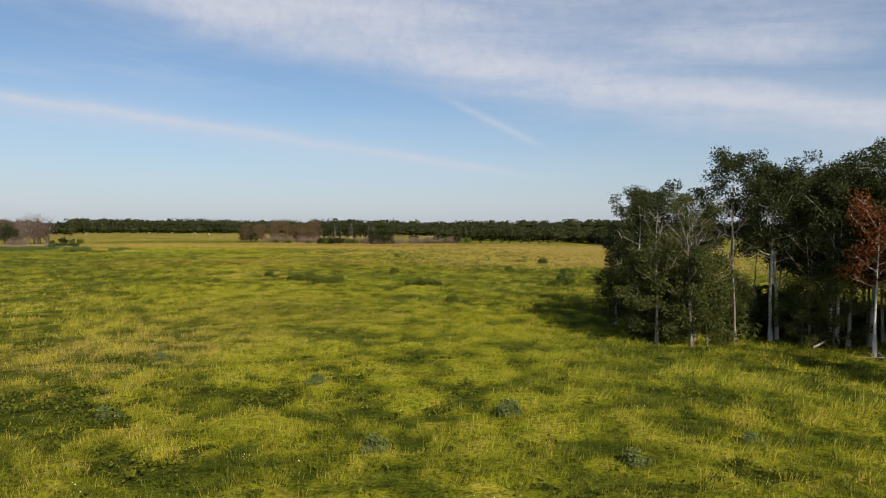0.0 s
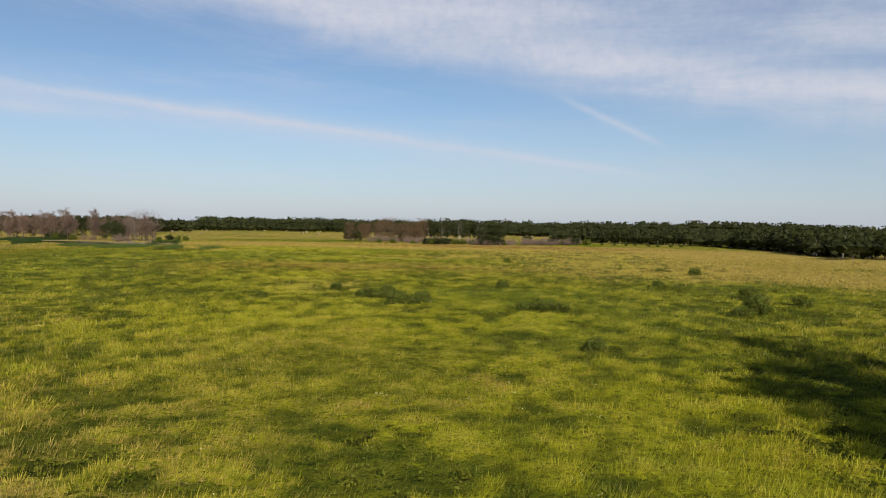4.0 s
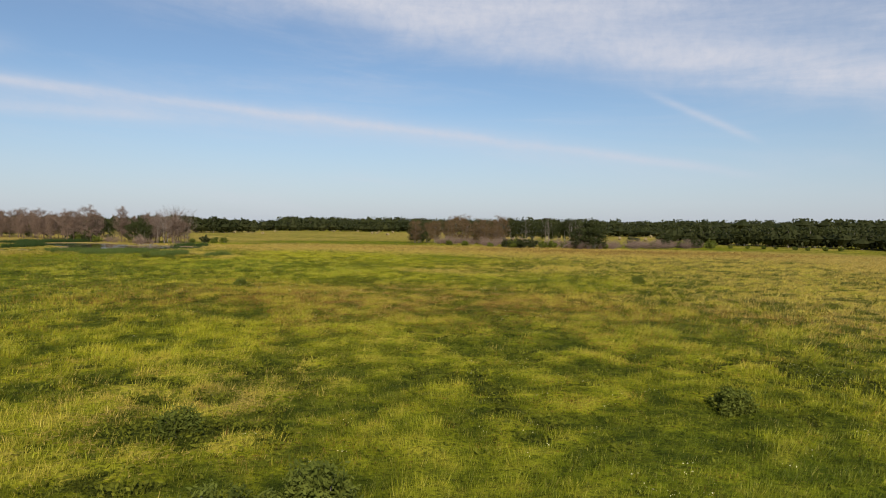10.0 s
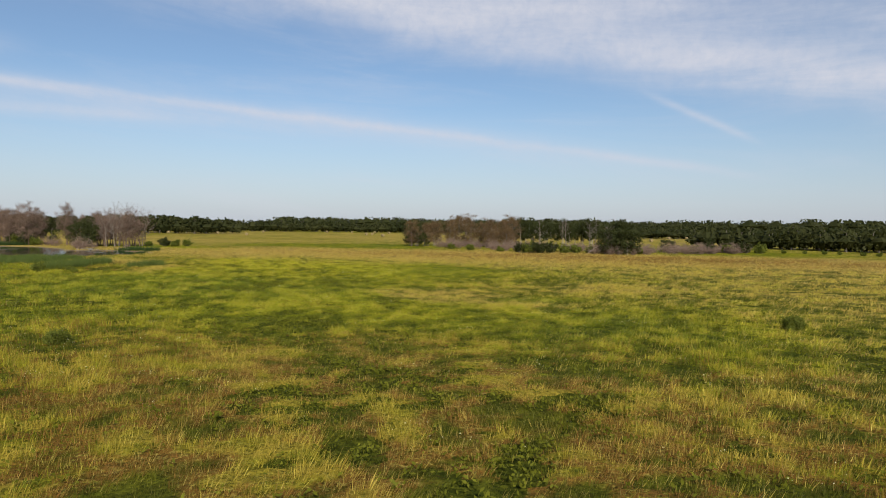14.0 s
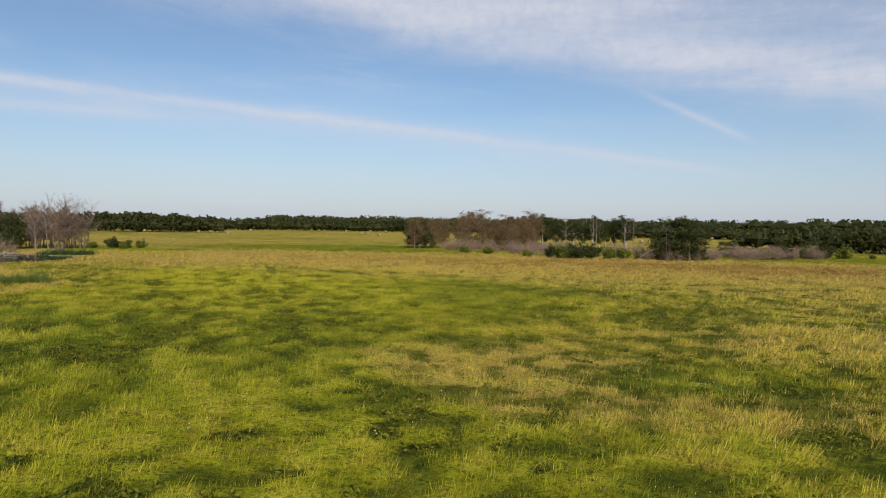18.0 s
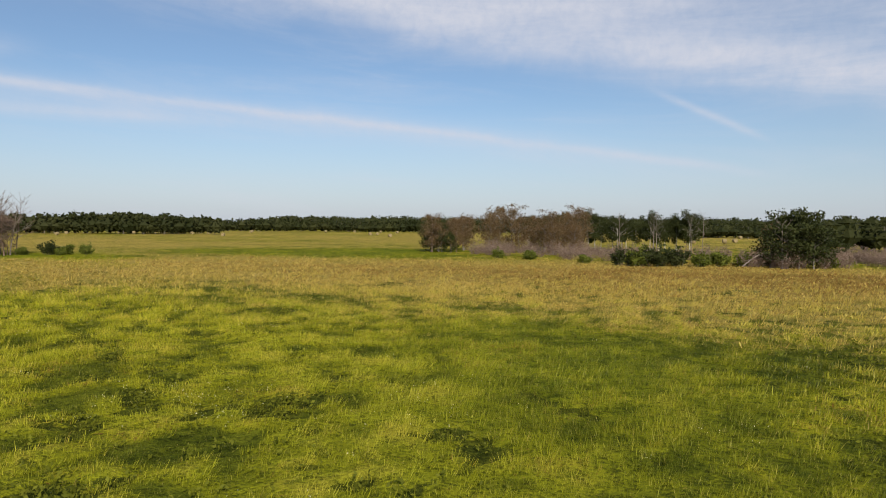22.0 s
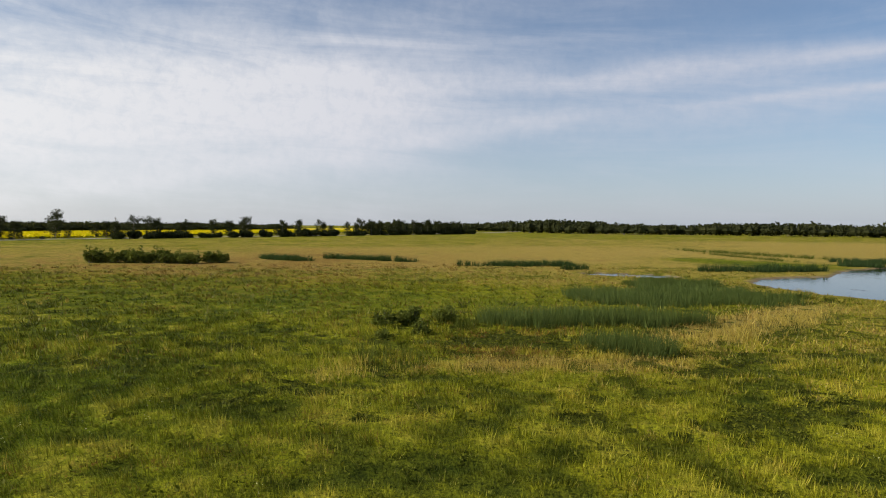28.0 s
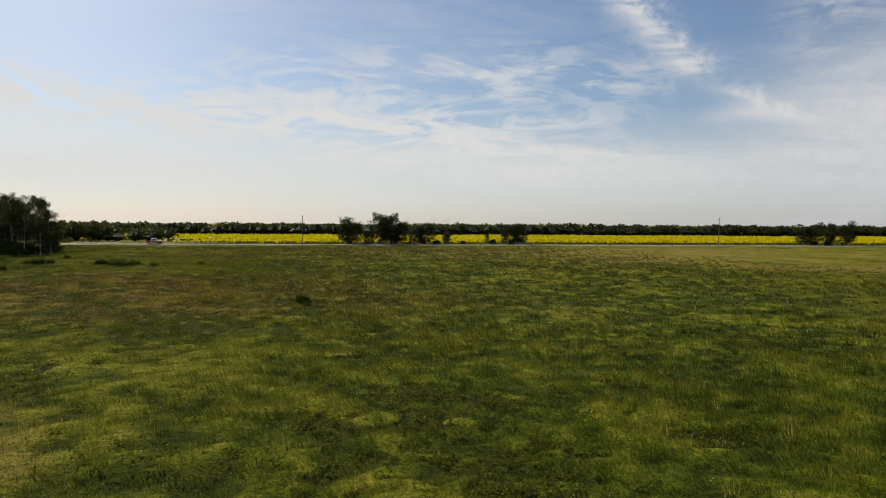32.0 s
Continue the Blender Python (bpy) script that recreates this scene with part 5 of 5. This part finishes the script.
# the road in the south, its fence, trees, poles and the yellow field --------
ROAD = np.array([(420, -27), (150, -27), (-290, -27), (-335, -20), (-430, 16), (-610, 66), (-760, 90), (-1100, 110)], float)


def ribbon(name, line, half, lift, mat, step=8.0):
    ln = np.hypot(*np.diff(line, axis=0).T)
    cut = np.r_[0, np.cumsum(ln)]
    s = np.arange(0, cut[-1], step)
    p = np.column_stack([np.interp(s, cut, line[:, 0]), np.interp(s, cut, line[:, 1])])
    for _ in range(3):
        p[1:-1] = (p[:-2] + 2 * p[1:-1] + p[2:]) / 4
    w = np.gradient(p, axis=0)
    w /= np.linalg.norm(w, axis=1)[:, None]
    side = np.column_stack([-w[:, 1], w[:, 0]])
    rows = [np.column_stack([p + side * k, land(*(p + side * k).T) * 0 + z]) for k, z in ((-half - 1.2, -0.5), (-half, lift), (0, lift + 0.06), (half, lift), (half + 1.2, -0.5))]
    v = np.stack(rows, 1).reshape(-1, 3)
    n = len(p)
    i, j = np.meshgrid(np.arange(n - 1), np.arange(4), indexing="ij")
    f = np.stack([i * 5 + j, i * 5 + j + 1, (i + 1) * 5 + j + 1, (i + 1) * 5 + j], -1).reshape(-1, 4)
    return mesh_of(name, v, f, mat, True)


tagged(new("road", ribbon("road", ROAD, 2.8, 0.14, M_ROAD)), "raised pale gravel country road", "road", kind="structure")


def build_canola():
    """A field of blooms: a dense sheet of small upright flower heads over stems."""
    n = 60000
    x, y = rng.uniform(-760, 330, n), -40 - 132 * rng.random(n)
    gone = (bell(x, y, 58, -60, 55, 24) > 0.35) | (y > -40 - np.clip((-x - 280), 0, 200) * -0.25)
    x, y = x[~gone], y[~gone]
    z = land(x, y) + 0.95 + rng.uniform(-0.15, 0.15, len(x))
    v, f = leaves(rng, np.stack([x, y, z], 1), 0.15, 1, 1.2, 0.6, 1.3)
    tagged(new("canola_field", mesh_of("canola_field", v, f, M_CANOLA)), "bright yellow field of flowering canola", "crop field", kind="stuff")
    gx, gy = np.meshgrid(np.linspace(-760, 330, 110), np.linspace(-172, -42, 30), indexing="ij")
    m = 30
    v = np.stack([gx, gy, np.full(gx.shape, 0.78) + 0.05 * waves(gx, gy, 12, 61)], -1).reshape(-1, 3)
    i, j = np.meshgrid(np.arange(109), np.arange(m - 1), indexing="ij")
    f = np.stack([i * m + j, (i + 1) * m + j, (i + 1) * m + j + 1, i * m + j + 1], -1).reshape(-1, 4)
    mid = v[f].mean(1)
    f = f[~(bell(mid[:, 0], mid[:, 1], 58, -60, 55, 24) > 0.35)]
    tagged(new("canola_canopy", mesh_of("canola_canopy", v, f, M_CANOLA)), "closed yellow canopy under the canola blooms", "crop field", kind="stuff")


build_canola()
# far canola strip on the rise beyond the hedge
gx = np.linspace(-900, -640, 20)
v = np.concatenate([np.column_stack([gx, gx * 0 - 30 + (gx + 900) * -0.2, gx * 0 + 1.0]), np.column_stack([gx - 120, gx * 0 - 150, gx * 0 + 2.4])])
f = np.array([(i, i + 1, i + 21, i + 20) for i in range(19)])
tagged(new("far_canola_field", mesh_of("far_canola_field", v, f, M_CANOLA)), "far yellow canola field on a rise", "crop field", kind="stuff")

fence = tagged(empty("wire_fence"), "long wire fence with grey wooden posts", "fence")
bm = bmesh.new()
bmesh.ops.create_cone(bm, cap_ends=True, segments=8, radius1=0.075, radius2=0.065, depth=1.45, matrix=Matrix.Translation((0, 0, 0.6)))
bmesh.ops.bevel(bm, geom=[e for e in bm.edges if all(v.co.z > 1.2 for v in e.verts)], offset=0.02, segments=1, affect="EDGES")
post_mesh = bm_mesh("post", bm, M_POST)
FENCE_Y, posts = -19.0, np.arange(120, -420, -4.6)
for i, x in enumerate(posts):
    y = FENCE_Y + max(0, -x - 300) * 0.30
    part("post", post_mesh, fence, at=pose(x, y, float(land(x, y)), pick.uniform(-4, 4), pick.uniform(-4, 4), pick.uniform(0, 90)))
for h in (0.45, 0.8, 1.15):
    path = np.column_stack([posts, FENCE_Y + np.clip(-posts - 300, 0, None) * 0.30 + 0.09, land(posts, posts * 0 + FENCE_Y) + h])
    part("wire", (lambda hp: (hp.add(*tube(path, np.full(len(posts), 0.012), 3)), hp.mesh("wire", M_WIRE))[1])(Heap()), fence)


def utility_pole(x, y, tall, turn):
    ob = tagged(empty("utility_pole"), "tall weathered wooden utility pole by the road", "utility pole", "poles along the road")
    h = Heap()
    q = np.linspace(0, 1, 6)
    h.add(*tube(np.column_stack([q * 0, q * 0.1, q * tall]), 0.17 - 0.07 * q, 10))
    part("pole", h.mesh("pole", M_POST, True), ob)
    part("crossarm", bm_mesh("crossarm", box(0, 0.1, tall - 0.5, 1.8, 0.1, 0.12, bevel=0.015), M_POST), ob)
    for dx in (-0.8, 0.0, 0.8):
        ins = bmesh.new()
        bmesh.ops.create_cone(ins, cap_ends=True, segments=8, radius1=0.06, radius2=0.035, depth=0.18, matrix=Matrix.Translation((dx, 0.1, tall - 0.35 if dx else tall + 0.09)))
        part("insulator", bm_mesh("insulator", ins, M_CERAMIC), ob)
    ob.matrix_basis = pose(x, y, float(land(x, y)) - 0.05, 0, 0, turn)


for x in (-34.5, -184.0, -334.0, 115.0):
    utility_pole(x, -22.3 if x > -300 else -12, 10.2, 90)

ROADSIDE = "trees along the road"
roadtree = [tree("roadside_poplar", "dark roadside poplar with thin open crown", ROADSIDE, M_BARK, M_LEAF_DARK, 400 + i,
                 tall=h, crown_from=0.16, reach=w, limbs=20, trunk_r=0.14, leaf_each=40, leaf=0.27, clump=0.7) for i, (h, w) in enumerate(((9.6, 2.2), (8.2, 2.0), (10.2, 2.4)))]
roadbush = [bush("roadside_bush", "dark green roadside bush", "bushes along the road", M_LEAF_DARK, 410 + i, w, h, 20, 0.36, 8, 0.42) for i, (w, h) in enumerate(((4.0, 2.8), (3.0, 2.0)))]
for i, x, s in ((0, -49.0, 0.92), (1, -52.5, 0.9), (2, -60.5, 0.98), (0, -63.5, 1.0), (2, -65.8, 0.95), (1, -69.5, 0.9), (1, -76.0, 0.75), (0, -79.5, 0.72), (1, -112.5, 0.85), (1, -107.0, 0.5), (0, -101.0, 0.35),
                (1, -226.0, 0.8), (2, -231.0, 0.75), (0, -236.0, 0.8), (1, -240.0, 0.85), (2, -244.0, 0.8), (0, -222.0, 0.6),
                (0, -276.0, 0.85), (1, -280.0, 0.9), (2, -286.0, 1.0), (0, -291.0, 0.95), (1, -296.0, 0.85), (2, -312.0, 1.1), (0, -318.0, 0.6), (1, -335.0, 0.9), (2, -347.0, 0.95)):
    place(roadtree[i], x, -34.0 + pick.uniform(-2, 2) + max(0, -x - 290) * 0.34, pick.uniform(0, 360), s)
for n in range(34):      # smaller ones filling the clusters
    x = (-50, -58, -62, -65, -68, -74, -78, -84, -110, -114, -224, -229, -234, -238, -243, -278, -283, -288, -293, -298, -314, -333, -340, -346)[n % 24]
    place(roadtree[n % 3], x + pick.uniform(-2.5, 2.5), -35.5 + pick.uniform(-2, 2) + max(0, -x - 290) * 0.34, pick.uniform(0, 360), pick.uniform(0.45, 0.75))
place(bare[0], -85.7, -34.0, 30, 0.85)
place(bare[1], -72.8, -34.5, 30, 0.9)
for x in (-50, -57, -61, -66, -72, -77, -82, -92, -103, -110, -228, -234, -241, -275, -283, -289, -297, -308):
    place(roadbush[1], x, -35.0 + pick.uniform(-1, 1) + max(0, -x - 290) * 0.34, pick.uniform(0, 360), pick.uniform(0.45, 0.8))
for n in range(84):      # the thicker hedge farther west
    f = n / 83
    x = -330 - 300 * f
    y = -22 + max(0, -x - 290) * 0.34 + pick.uniform(-5, 4)
    if n % 5 < 2 or f > 0.55:
        place(roadtree[n % 3], x, y, pick.uniform(0, 360), pick.uniform(0.7, 1.05))
    place(roadbush[n % 2], x + pick.uniform(-3, 3), y + 3, pick.uniform(0, 360), pick.uniform(0.9, 1.6))


# the pickup on the road -----------------------------------------------------
def pickup(x, y, turn):
    ob = tagged(empty("pickup_truck"), "red and white pickup truck on the gravel road", "truck")
    part("body", bm_mesh("body", box(0, 0, 0.78, 5.3, 1.85, 0.62, 0.97, 0.08), M_RED, True), ob, "red painted body")
    part("bonnet", bm_mesh("bonnet", box(1.75, 0, 1.12, 1.5, 1.7, 0.18, 0.92, 0.06), M_WHITE, True), ob, "white bonnet")
    part("cab", bm_mesh("cab", box(0.15, 0, 1.45, 2.1, 1.7, 0.75, 0.80, 0.08), M_WHITE, True), ob, "white cab")
    part("windscreen", bm_mesh("windscreen", box(1.08, 0, 1.46, 0.06, 1.3, 0.5, 0.9, 0.01), M_GLASS), ob)
    for s in (-1, 1):
        part("side_window", bm_mesh("side_window", box(0.15, s * 0.80, 1.48, 1.5, 0.05, 0.42, 0.9, 0.01), M_GLASS), ob)
        part("headlight", bm_mesh("headlight", box(2.64, s * 0.7, 0.92, 0.05, 0.3, 0.18, 1, 0.01), M_STEEL), ob)
        part("bed_rail", bm_mesh("bed_rail", box(-1.75, s * 0.85, 1.2, 1.7, 0.1, 0.25, 1, 0.02), M_RED), ob)
        for dx in (-1.6, 1.65):
            b = bmesh.new()
            bmesh.ops.create_cone(b, cap_ends=True, segments=20, radius1=0.38, radius2=0.38, depth=0.24, matrix=pose(dx, s * 0.82, 0.38, 90))
            bmesh.ops.bevel(b, geom=[e for e in b.edges if len(e.link_faces) == 2 and any(len(f.verts) > 4 for f in e.link_faces)], offset=0.04, segments=2, affect="EDGES")
            wheel = part("wheel", bm_mesh("wheel", b, M_RUBBER, True), ob)
            b = bmesh.new()
            bmesh.ops.create_cone(b, cap_ends=True, segments=14, radius1=0.22, radius2=0.20, depth=0.05, matrix=pose(dx, s * 0.95, 0.38, 90))
            part("rim", bm_mesh("rim", b, M_STEEL), wheel)
    ob.matrix_basis = pose(x, y, 0.16, 0, 0, turn)


pickup(16.5, -26.5, 180)
